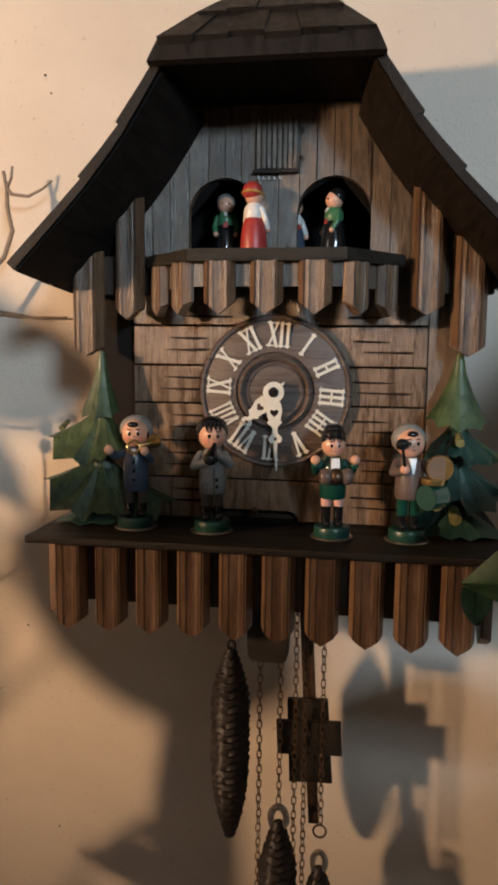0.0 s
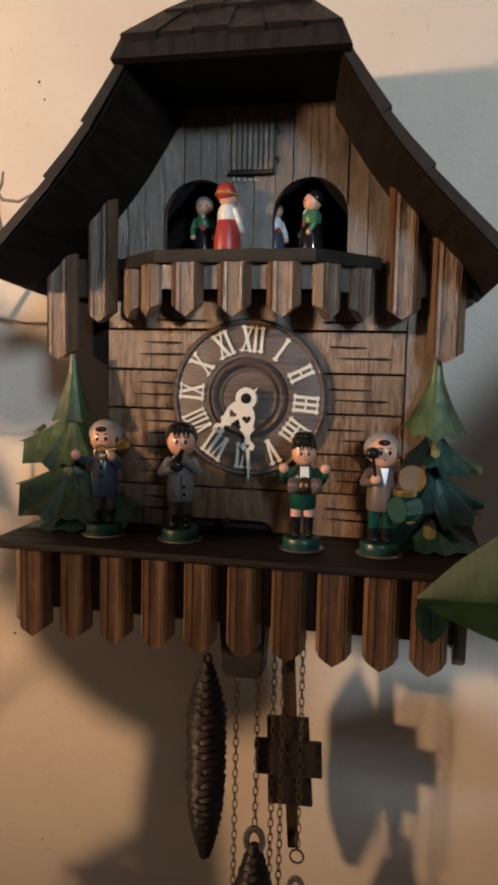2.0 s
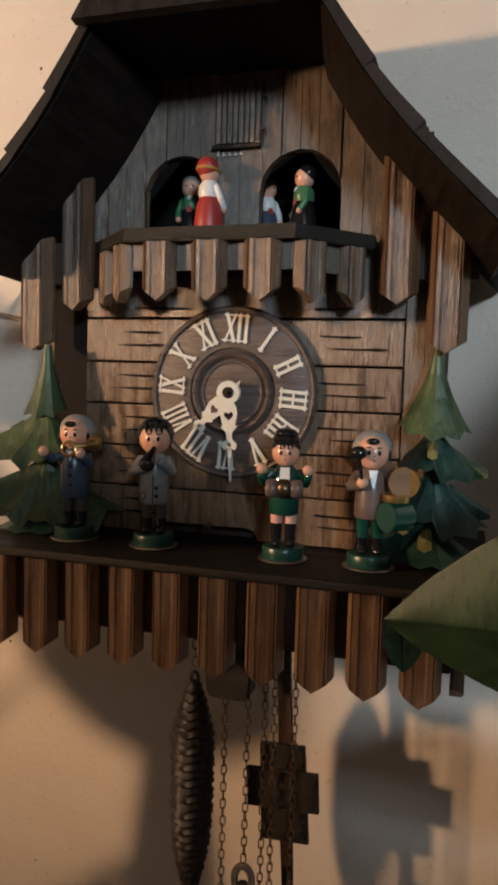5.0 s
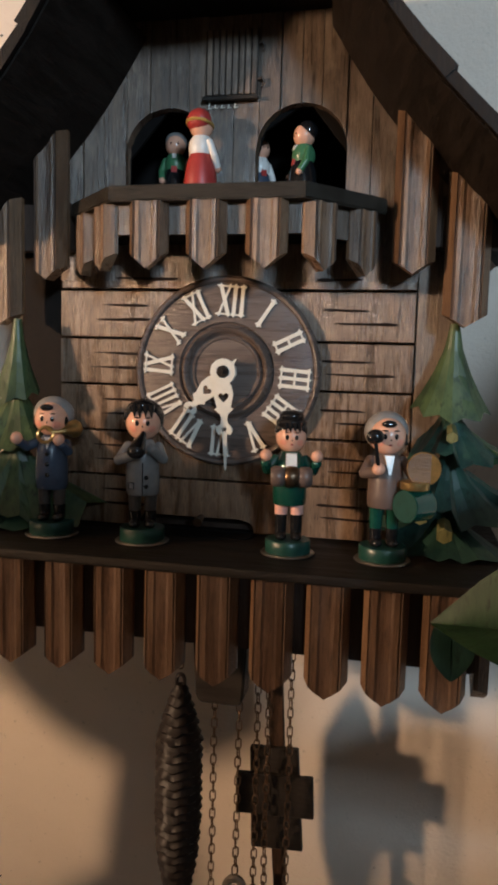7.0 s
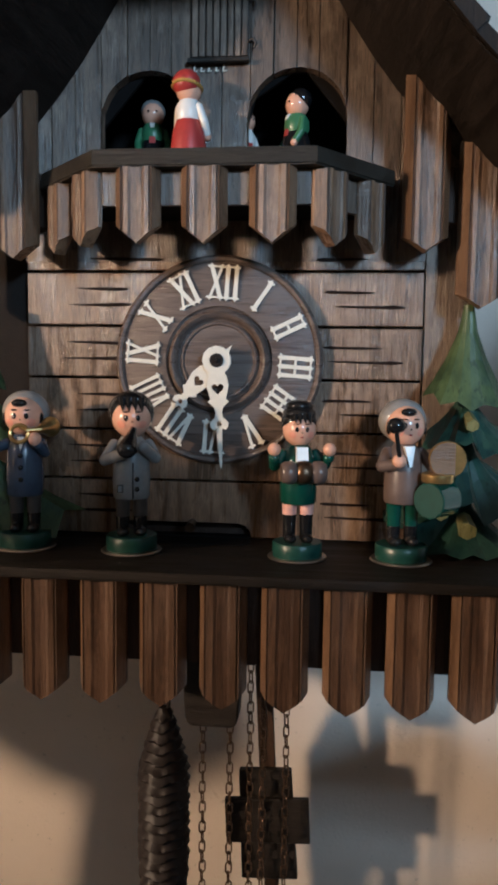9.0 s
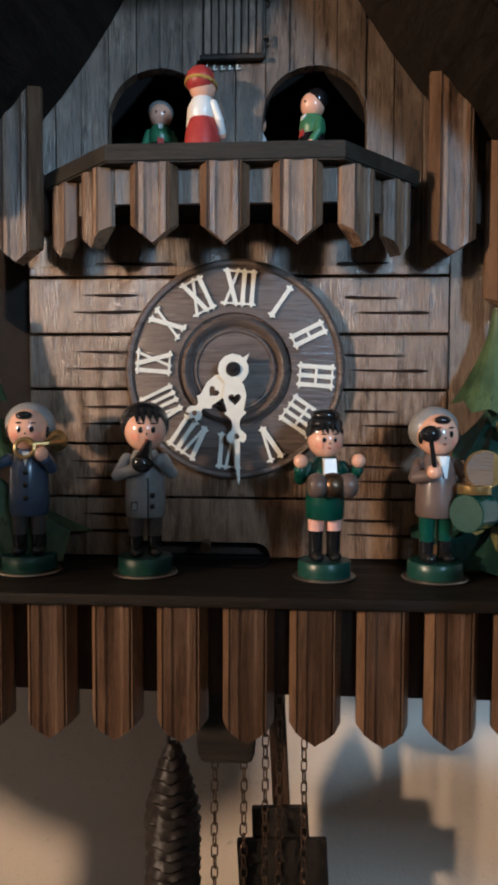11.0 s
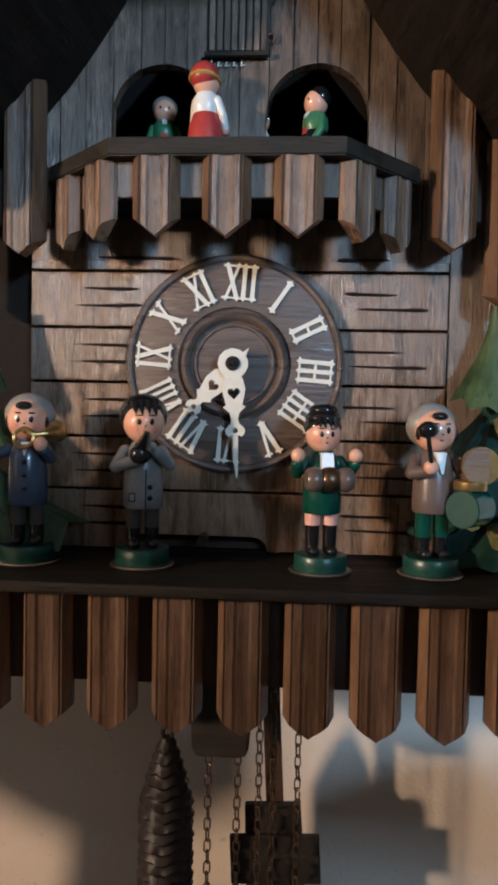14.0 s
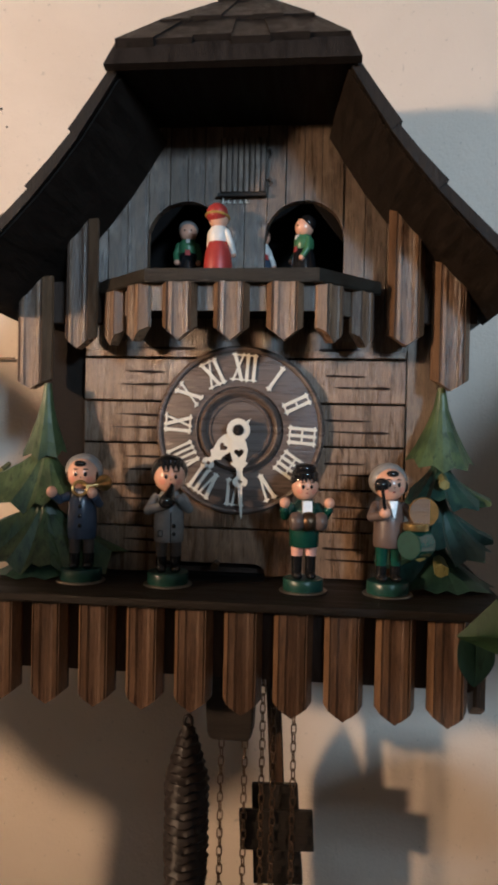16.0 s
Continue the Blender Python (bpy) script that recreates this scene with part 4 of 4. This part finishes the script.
for k, x in enumerate((-0.0036, -0.0012, 0.0014, 0.0040)):
    rod(bm, (x, -0.0062, 0.0700), (x * 1.05 + 0.0004, -0.0086 + 27 * x * x, 0.0655 - 0.0006 * (k % 2)), 0.0020, 0.0002, I_BLACK, 8)
for v in set(bm.verts) - body:
    v.co = Vector((0, 0, 0.0530)) + (v.co - Vector((0, 0, 0.0530))) * 0.88
prism(bm, [(-0.0026, -0.0086, 0.0530), (0.0026, -0.0086, 0.0530), (0.0028, -0.0098, 0.0460), (-0.0028, -0.0098, 0.0460)], (0, 0.0040, 0), I_WHITE)
for s in (-1, 1):
    limb(bm, [(s * 0.0078, 0, 0.0490), (s * 0.0118, -0.0020, 0.0440), (s * 0.0128, -0.0062, 0.0480)], 0.0027, I_BOTTLE)
    ball(bm, (s * 0.0128, -0.0078, 0.0520), (0.0031, 0.0031, 0.0031), I_SKIN)
for h0, r0, mat in ((-0.0068, 0.0050, I_BROWN), (0.0, 0.0052, I_CHAIN), (0.0068, 0.0050, I_BROWN)):
    lathe(bm, [(0, h0 - 0.0034), (r0 - 0.0010, h0 - 0.0034), (r0, h0 - 0.0022), (r0 + 0.0003, h0), (r0, h0 + 0.0022), (r0 - 0.0010, h0 + 0.0034), (0, h0 + 0.0034)], (0, -0.0125, 0.0420), "x", 24, mat)
finish("figurine", bm, (0.0400, -0.0330, TOPZ), 12, 0.960, "painted wooden accordion player in a bottle-green coat", BAND)
# drummer
bm = bmesh.new()
stand(bm), boots(bm, I_BOTTLE, I_BOTTLE), coat(bm, I_BROWN, 0.0270)
cap(bm, head(bm), I_CAP, 22)
prism(bm, [(-0.0024, -0.0080, 0.0530), (0.0024, -0.0080, 0.0530), (0.0006, -0.0096, 0.0440), (-0.0004, -0.0096, 0.0440)], (0, 0.0030, 0), I_WHITE)
limb(bm, [(-0.0078, 0, 0.0495), (-0.0112, -0.0040, 0.0440), (-0.0065, -0.0100, 0.0455)], 0.0027, I_BROWN)
ball(bm, (-0.0058, -0.0116, 0.0470), (0.0032, 0.0030, 0.0030), I_SKIN)
rod(bm, (-0.0058, -0.0128, 0.0460), (-0.0080, -0.0130, 0.0600), 0.0010, None, I_BLACK, 10)
ball(bm, (-0.0082, -0.0130, 0.0625), (0.0043, 0.0036, 0.0036), I_BLACK)
limb(bm, [(0.0078, 0, 0.0495), (0.0112, -0.0050, 0.0440), (0.0120, -0.0110, 0.0430)], 0.0026, I_BROWN)
rod(bm, (0.0068, -0.0150, 0.0300), (0.0175, -0.0070, 0.0300), 0.0078, None, I_BOTTLE, 28)
rod(bm, (0.0064, -0.0153, 0.0300), (0.0068, -0.0150, 0.0300), 0.0074, None, I_BASE, 28)
lathe(bm, [(0, 0.0378), (0.0068, 0.0378), (0.0070, 0.0382), (0.0070, 0.0412), (0.0066, 0.0416), (0, 0.0416)], (0.0118, -0.0110, 0), "z", 24, I_BRASS)
rod(bm, (0.0150, -0.0140, 0.0478), (0.0155, -0.0112, 0.0478), 0.0076, None, I_TAN, 28)
rod(bm, (0.0150, -0.0135, 0.0478), (0.0160, -0.0105, 0.0478), 0.0080, None, I_BRASS, 28)
finish("figurine", bm, (0.0865, -0.0325, TOPZ), 12, 0.985, "painted wooden drummer in a brown coat and grey cap", BAND)

DANCE = "dancing figures in the arches"
def dancer(at, turn, skirt, vest, hat, label, base=1.5858, size=1.04):
    bm = bmesh.new()
    lathe(bm, [(0, 0), (0.0078, 0), (0.0080, 0.0010), (0.0078, 0.0090), (0.0068, 0.0170), (0.0052, 0.0215), (0, 0.0218)], (0, 0, 0), "z", 20, skirt)
    lathe(bm, [(0.0050, 0.0205), (0.0060, 0.0235), (0.0057, 0.0270), (0.0040, 0.0298), (0, 0.0304)], (0, 0, 0), "z", 18, vest)
    for s in (-1, 1):
        limb(bm, [(s * 0.0056, 0, 0.0265), (s * 0.0074, -0.0015, 0.0205), (s * 0.0068, -0.0040, 0.0165)], 0.0018, vest)
        ball(bm, (s * 0.0066, -0.0048, 0.0152), (0.0018, 0.0018, 0.0018), I_SKIN, u=8, v=6)
    ball(bm, (0, 0, 0.0345), (0.0056, 0.0056, 0.0060), I_SKIN, u=18, v=12)
    ball(bm, (0, 0.0016, 0.0368), (0.0062, 0.0056, 0.0056), hat, u=18, v=12)
    if hat == I_RED:
        tube(bm, [(0.0063 * math.cos(a), 0.0010 + 0.0060 * math.sin(a), 0.0352 + 0.0012 * math.sin(a)) for a in (2 * math.pi * k / 18 for k in range(18))], 0.0008, 6, I_HAIR, True)
    else:
        prism(bm, [(-0.0012, -0.0050, 0.0270), (0.0012, -0.0050, 0.0270), (0.0016, -0.0062, 0.0195), (-0.0016, -0.0062, 0.0195)], (0, 0.002, 0), I_RED)
        prism(bm, [(-0.0012, -0.0050, 0.0295), (0.0012, -0.0050, 0.0295), (0.0010, -0.0060, 0.0270), (-0.0010, -0.0060, 0.0270)], (0, 0.002, 0), I_WHITE)
    for s in (-1, 1):
        ball(bm, (s * 0.0020, -0.0053, 0.0348), (0.0005, 0.0004, 0.0006), I_BLACK, u=6, v=5)
    return finish("dancer", bm, (*at, base), turn, size, label, DANCE)


dancer((-0.0148, -0.0120), 150, I_RED, I_WHITE, I_RED, "small painted woman in a red skirt and red hat", 1.5840, 1.08)
dancer((0.0345, 0.0140), -60, I_BLACK, I_LEAF, I_BLACK, "small painted man in a green jacket", 1.5867)
dancer((-0.0400, 0.0240), 10, I_BLACK, I_LEAF, I_GREY, "small painted man in a green jacket and red waistcoat", 1.5867)
dancer((0.0060, 0.0360), 40, I_BLUE, I_WHITE, I_GREY, "small painted woman in a white blouse", 1.5867)

# ---- weights, chains and pendulum ----
def cone_weight(x, y, top, length, radius, label):
    weight = thing("cone_weight", (x, y, top), label, "clock weight", "cone weights on the chains")
    bm = bmesh.new()
    rows, seg, courses, scales = 220, 60, 27, 6
    grid = []
    for i in range(rows + 1):
        s = i / rows
        body = 0.20 + 0.80 * min(1.0, s / 0.24) ** 0.7 if s < 0.24 else 1.0 if s < 0.52 else max(0.22, 1 - 0.72 * ((s - 0.52) / 0.48) ** 2.4)
        ring = []
        for j in range(seg):
            a = 2 * math.pi * j / seg
            lean = s * courses + 0.30 * math.sin(a + 0.6) + 0.12 * math.cos(scales * a)
            course = math.floor(lean)
            down = lean - course
            across = (a * scales / (2 * math.pi) + 0.5 * (course % 2) + 0.10 * math.sin(course * 2.3)) % 1.0
            lip = (1 - (2 * across - 1) ** 2) ** 0.5
            scale = max(0.0, min(1.0, down / 0.75)) ** 1.3 if down < 0.75 else (1 - down) / 0.25
            r = radius * body * (0.86 + 0.19 * scale * (0.40 + 0.60 * lip))
            ring.append(bm.verts.new((x + r * math.cos(a), y + r * math.sin(a), top - length * s)))
        grid.append(ring)
    for p, q in zip(grid, grid[1:]):
        for j in range(seg):
            bm.faces.new((p[j], p[(j + 1) % seg], q[(j + 1) % seg], q[j]))
    bm.faces.new(grid[0]), bm.faces.new(grid[-1])
    link("cone", bm, IRON, weight, smooth=True)
    return weight


def ring_of(name, at, rx, rz, wire, parent, mat, turn=0.0):
    pts = [(at[0] + rx * math.cos(a) * math.cos(turn), at[1] + rx * math.cos(a) * math.sin(turn), at[2] + rz * math.sin(a)) for a in (2 * math.pi * k / 28 for k in range(28))]
    return link(name, tube(bmesh.new(), pts, wire, 8, 0, True), mat, parent, smooth=True)


w = cone_weight(-0.0372, 0.043, 1.2980, 0.1540, 0.0150, "dark cast-iron pine-cone weight hanging under the clock")
ring_of("loop", (-0.0372, 0.043, 1.3000), 0.0026, 0.0044, 0.0012, w, IRON)
w = cone_weight(0.0012, 0.0436, 1.1600, 0.1540, 0.0150, "cast-iron pine-cone weight with a bright loop")
ring_of("loop", (0.0012, 0.0436, 1.1625), 0.0062, 0.0092, 0.0026, w, STEEL)
w = cone_weight(0.0335, 0.0436, 1.1250, 0.1540, 0.0150, "cast-iron pine-cone weight hung low on its chain")
ring_of("loop", (0.0335, 0.0436, 1.1290), 0.0050, 0.0085, 0.0022, w, STEEL)

LINK = [(0.0021 * math.cos(a), 0, 0.0021 * math.sin(a) + (0.0016 if math.sin(a) > 0 else -0.0016)) for a in (2 * math.pi * (k + 0.5) / 14 for k in range(14))]
LINK_MESH = bpy.data.meshes.new("chain_link")
lb = tube(bmesh.new(), [(x * 0.85, y, z) for x, y, z in LINK], 0.00047, 6, 0, True)
bmesh.ops.recalc_face_normals(lb, faces=lb.faces)
for f in lb.faces:
    f.smooth = True
lb.to_mesh(LINK_MESH)
lb.free()
LINK_MESH.materials.append(CHAIN)
rng = random.Random(4)


def chain(x, y, top, bottom, label):
    line = thing("chain", (x, y, top), label, "chain", "chains of the clock")
    n, z = 0, top - 0.003
    while z > bottom:
        place("chain_link", LINK_MESH, (x + rng.uniform(-0.0002, 0.0002), y, z), line, turn=(math.pi / 2 if n % 2 else 0) + 0.5 + rng.uniform(-0.15, 0.15))
        n, z = n + 1, z - 0.0061
    return line


chain(-0.0145, 0.043, 1.400, 1.010, "thin brown metal chain hanging free")
chain(0.0012, 0.0436, 1.400, 1.172, "thin brown metal chain holding a weight")
chain(0.0128, 0.045, 1.400, 1.010, "thin brown metal chain hanging free")
chain(0.0205, 0.040, 1.400, 1.010, "thin brown metal chain hanging free")
c = chain(0.0338, 0.0436, 1.400, 1.163, "thin brown metal chain ending in a ring")
ring_of("ring", (0.0335, 0.0436, 1.1550), 0.0050, 0.0052, 0.0008, c, CHAIN)
chain(-0.0372, 0.043, 1.400, 1.306, "thin brown metal chain holding a weight")

PX = 0.0185
pend = thing("pendulum", (PX, 0.075, 1.400), "dark wooden clock pendulum with a cross-shaped bob", "pendulum")


def leaning(x0, x1, y, z0, z1, thick, narrow=0.0):
    """A board of the pendulum, which hangs a little aslant about its pivot."""
    return [(PX + x + 0.055 * (1.30 - z), y, z + 0.05 * x) for x, z in ((x0, z1), (x1, z1), (x1 - narrow, z0), (x0 + narrow, z0))], (0, thick, 0)


for name, mat, sizes in (("rod", GROOVE, (-0.0050, 0.0050, 0.0720, 1.236, 1.400, 0.0045)), ("bob", DARK, (-0.0170, 0.0150, 0.0665, 1.1800, 1.2500, 0.0050, -0.0012)), ("bob_arm", DARK, (-0.0260, 0.0250, 0.0620, 1.2060, 1.2340, 0.0042)), ("tail", GROOVE, (-0.0045, 0.0045, 0.0678, 1.1440, 1.1800, 0.0040, 0.0006))):
    bm = prism(bmesh.new(), *leaning(*sizes))
    bmesh.ops.bevel(bm, geom=list(bm.edges), offset=0.0006, segments=1, affect="EDGES")
    link(name, bm, mat, pend)

# ---- plants beside the clock ----
LEAF = carved_green("leaf_green", (0.020, 0.050, 0.016), (0.052, 0.104, 0.038))
STEM = paint("stem_brown", (0.10, 0.075, 0.04), 0.6)
TWIG = paint("twig_brown", (0.26, 0.19, 0.13), 0.7, 0.25)
BUD = paint("blossom_cream", (0.62, 0.52, 0.30), 0.5)


def leaf(parent, tip, root, width, up, fold=0.25, name="leaf", mat=None):
    """A thick pointed leaf from root to tip, folded along its midrib."""
    tip, root, up = Vector(tip), Vector(root), Vector(up).normalized()
    d = tip - root
    side = d.cross(up).normalized()
    n = side.cross(d).normalized()
    bm = bmesh.new()
    rows = 14
    grid = []
    for i in range(rows + 1):
        s = i / rows
        w = width / 2 * math.sin(math.pi * min(1, 0.04 + 0.96 * s) ** 0.85) ** 0.8 if 0 < i < rows else 0.0004
        c = root + d * s + n * (0.10 * d.length * math.sin(math.pi * s))
        ring = []
        for u in (-1, -0.55, -0.06, 0, 0.06, 0.55, 1):
            lift = fold * abs(u) * w - (0.0005 if abs(u) < 0.05 else 0) + 0.03 * w * math.sin(9 * s + 3 * u)
            ring.append(bm.verts.new(c + side * (u * w) + n * lift))
        grid.append(ring)
    for p, q in zip(grid, grid[1:]):
        for a, b, c2, d2 in zip(p, p[1:], q[1:], q):
            bm.faces.new((a, b, c2, d2))
    bmesh.ops.solidify(bm, geom=bm.faces[:], thickness=0.0008)
    return link(name, bm, mat or LEAF, parent, smooth=True)


plant = thing("houseplant", (0.330, -0.200, 0.0), "tall leafy green houseplant standing beside the clock", "plant")
link("stem", tube(bmesh.new(), [(0.330, -0.200, 0.0), (0.336, -0.196, 0.6), (0.330, -0.190, 1.1), (0.322, -0.180, 1.33), (0.305, -0.172, 1.402)], 0.006, 10, 0, False, 0.45), STEM, plant)
leaf(plant, (0.1060, -0.138, 1.4150), (0.305, -0.172, 1.400), 0.100, (0.1, -0.72, 0.69), 0.75)
leaf(plant, (0.1140, -0.1340, 1.3935), (0.1130, -0.1375, 1.4195), 0.0150, (0, -1, 0.2), 0.15, mat=TEAL)
link("leaf_stalk", tube(bmesh.new(), [(0.1130, -0.1375, 1.4192), (0.160, -0.132, 1.408), (0.260, -0.150, 1.415), (0.318, -0.178, 1.370)], 0.0012, 7), STEM, plant)
# added leaf out of view, placed to block window light from the right wall
leaf(plant, Vector((0.090, 0.14, 1.425)).lerp(Vector((1.28, -2.63, 2.15)), 0.16), Vector((0.350, 0.14, 1.425)).lerp(Vector((1.28, -2.63, 2.15)), 0.16), 0.200, (0.5, -0.7, 0.4), 0.2)
link("leaf_stalk", tube(bmesh.new(), [(0.306, -0.172, 1.398), (0.420, -0.200, 1.510), (0.582, -0.2104, 1.5938)], 0.0022, 8), STEM, plant)
leaf(plant, (0.1560, -0.150, 1.2950), (0.320, -0.180, 1.300), 0.085, (0.2, -0.5, 0.9), 0.4)
bm = tube(bmesh.new(), [(0.330, -0.190, 1.10), (0.326, -0.186, 1.22), (0.320, -0.180, 1.300)], 0.003, 8)
link("leaf_stalk", bm, STEM, plant)

twig = thing("blossom_twig", (-0.345, 0.085, 0.0), "dry brown twig with cream blossom buds against the wall", "twig")
link("stem", tube(bmesh.new(), [(-0.345, 0.085, 0.0), (-0.350, 0.085, 0.7), (-0.335, 0.085, 1.1), (-0.345, 0.085, 1.30), (-0.340, 0.090, 1.42), (-0.318, 0.095, 1.51), (-0.282, 0.100, 1.560), (-0.2460, 0.107, 1.6000), (-0.2385, 0.108, 1.6215), (-0.2424, 0.108, 1.6400), (-0.2425, 0.108, 1.6550), (-0.2452, 0.108, 1.6700)], 0.0032, 8, 0, False, 0.45), TWIG, twig)
for pts in ([(-0.2420, 0.108, 1.6560), (-0.2385, 0.109, 1.6514), (-0.2245, 0.110, 1.6497), (-0.2119, 0.110, 1.6554), (-0.2033, 0.110, 1.6620)],
            [(-0.2430, 0.108, 1.6560), (-0.2385, 0.108, 1.6640), (-0.2370, 0.108, 1.6740)],
            [(-0.2820, 0.110, 1.5600), (-0.2589, 0.130, 1.5555), (-0.2324, 0.1315, 1.5507), (-0.2020, 0.1320, 1.5513)],
            [(-0.330, 0.090, 1.465), (-0.285, 0.088, 1.462), (-0.250, 0.086, 1.472)],
            [(-0.342, 0.088, 1.310), (-0.285, 0.090, 1.345), (-0.270, 0.090, 1.390), (-0.270, 0.090, 1.445)]):
    link("branch", tube(bmesh.new(), pts, 0.0017, 7, 0, False, 0.5), TWIG, twig)
for x, y, z, r in ((-0.2480, 0.085, 1.4735, 0.0042), (-0.2560, 0.084, 1.4560, 0.0040), (-0.2740, 0.084, 1.4640, 0.0062), (-0.2760, 0.083, 1.4500, 0.0060), (-0.2735, 0.100, 1.606, 0.0065)):
    bm = bmesh.new()
    for k in range(5):
        a = 2 * math.pi * k / 5 + r * 900
        ball(bm, (x + 0.55 * r * math.cos(a), y - 0.3 * r, z + 0.55 * r * math.sin(a)), (0.55 * r, 0.35 * r, 0.55 * r), u=8, v=6)
    ball(bm, (x, y - 0.5 * r, z), (0.4 * r, 0.4 * r, 0.4 * r), u=8, v=6)
    link("blossom", bm, BUD, twig, smooth=True)

# out of view: casts the leaf shadows, with extra leaves added to darken the wall
shade = thing("houseplant", (-0.520, -0.140, 0.0), "unseen broad-leaved plant whose leaves are set to shape the lamp's shadows", "plant")
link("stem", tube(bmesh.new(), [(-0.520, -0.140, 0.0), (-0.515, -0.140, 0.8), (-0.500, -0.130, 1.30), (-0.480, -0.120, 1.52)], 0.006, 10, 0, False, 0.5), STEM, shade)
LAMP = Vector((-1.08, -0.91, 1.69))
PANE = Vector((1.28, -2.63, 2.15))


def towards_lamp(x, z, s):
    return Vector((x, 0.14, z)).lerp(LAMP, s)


# each leaf sits between lamp and wall, sized to the shadow wanted there
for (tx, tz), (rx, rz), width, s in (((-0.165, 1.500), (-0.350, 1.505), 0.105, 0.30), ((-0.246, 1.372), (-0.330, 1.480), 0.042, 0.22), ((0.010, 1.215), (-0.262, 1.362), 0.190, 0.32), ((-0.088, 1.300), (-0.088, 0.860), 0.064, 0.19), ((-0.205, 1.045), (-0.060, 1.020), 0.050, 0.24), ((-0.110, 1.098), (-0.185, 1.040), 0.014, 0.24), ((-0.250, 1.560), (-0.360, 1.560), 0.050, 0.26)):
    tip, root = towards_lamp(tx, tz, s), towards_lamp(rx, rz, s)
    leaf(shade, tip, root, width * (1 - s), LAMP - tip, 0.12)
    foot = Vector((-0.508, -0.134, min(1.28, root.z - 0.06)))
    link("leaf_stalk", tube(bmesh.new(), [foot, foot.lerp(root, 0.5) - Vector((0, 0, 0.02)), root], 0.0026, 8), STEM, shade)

# unseen leaf added to keep lamp light off the lowest siding
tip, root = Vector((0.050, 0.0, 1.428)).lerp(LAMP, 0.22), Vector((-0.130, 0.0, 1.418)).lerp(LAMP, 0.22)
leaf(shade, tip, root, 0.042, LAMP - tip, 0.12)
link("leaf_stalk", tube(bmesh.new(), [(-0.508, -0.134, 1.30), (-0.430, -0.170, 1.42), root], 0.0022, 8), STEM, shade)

# added out of view: leaves on rays to PANE block the window light
screen = thing("houseplant", (0.640, -0.640, 0.0), "unseen leafy screen added to keep window light off lower wall and front", "plant")
link("stem", tube(bmesh.new(), [(0.640, -0.640, 0.0), (0.645, -0.640, 0.7), (0.640, -0.630, 1.20), (0.620, -0.610, 1.46)], 0.007, 10, 0, False, 0.5), STEM, screen)
for (tx, tz), (rx, rz), width, s, ty in (((-0.500, 1.210), (0.080, 1.190), 0.330, 0.29, 0.14), ((-0.500, 1.060), (0.080, 1.040), 0.330, 0.31, 0.14), ((-0.480, 0.930), (0.080, 0.900), 0.300, 0.30, 0.14), ((-0.500, 1.310), (0.020, 1.280), 0.200, 0.28, 0.14), ((0.020, 1.080), (0.520, 1.060), 0.300, 0.30, 0.14), ((-0.170, 1.420), (0.030, 1.420), 0.120, 0.30, 0.0)):
    tip, root = Vector((tx, ty, tz)).lerp(PANE, s), Vector((rx, ty, rz)).lerp(PANE, s)
    leaf(screen, tip, root, width * (1 - s), PANE - tip, 0.10)
    foot = Vector((0.640, -0.630, root.z - 0.12))
    link("leaf_stalk", tube(bmesh.new(), [foot, foot.lerp(root, 0.5) - Vector((0, 0, 0.02)), root], 0.003, 8), STEM, screen)

# ---- unseen stand and bowl added under lamp_light; the bowl cuts downward light ----
floor_lamp = thing("floor_lamp", (LAMP.x, LAMP.y, 0.0), "unseen dark floor lamp with an open bowl, added under the lamp light", "lamp")
link("base", lathe(bmesh.new(), [(0, 0), (0.14, 0), (0.14, 0.018), (0.02, 0.03), (0, 0.03)], (LAMP.x, LAMP.y, 0), "z", 32), DARK, floor_lamp, smooth=True)
link("pole", rod(bmesh.new(), (LAMP.x, LAMP.y, 0.02), (LAMP.x, LAMP.y, 1.55), 0.012), DARK, floor_lamp, smooth=True)
bm = lathe(bmesh.new(), [(0.0, 1.545), (0.05, 1.548), (0.12, 1.572), (0.17, 1.605), (0.173, 1.605), (0.123, 1.568), (0.05, 1.543), (0.0, 1.540)], (LAMP.x, LAMP.y, 0), "z", 40)
link("shade", bm, DARK, floor_lamp, "dark open bowl that cuts the lamp's downward light", smooth=True)

# ---- marks on the wall ----
for x, z, r in ((-0.2205, 1.7560, 0.0012), (-0.2155, 1.7412, 0.0008), (-0.2225, 1.0640, 0.0008), (-0.2490, 1.2650, 0.0010)):
    nail = lathe(bmesh.new(), [(0, 0.0012), (r * 0.7, 0.0010), (r, 0.0004), (r, -0.003)], (x, 0.1400, z), "y", 12)
    tagged(link("nail_head", nail, NAIL), "small dark nail head in the plaster", "nail", "nail heads in the wall")
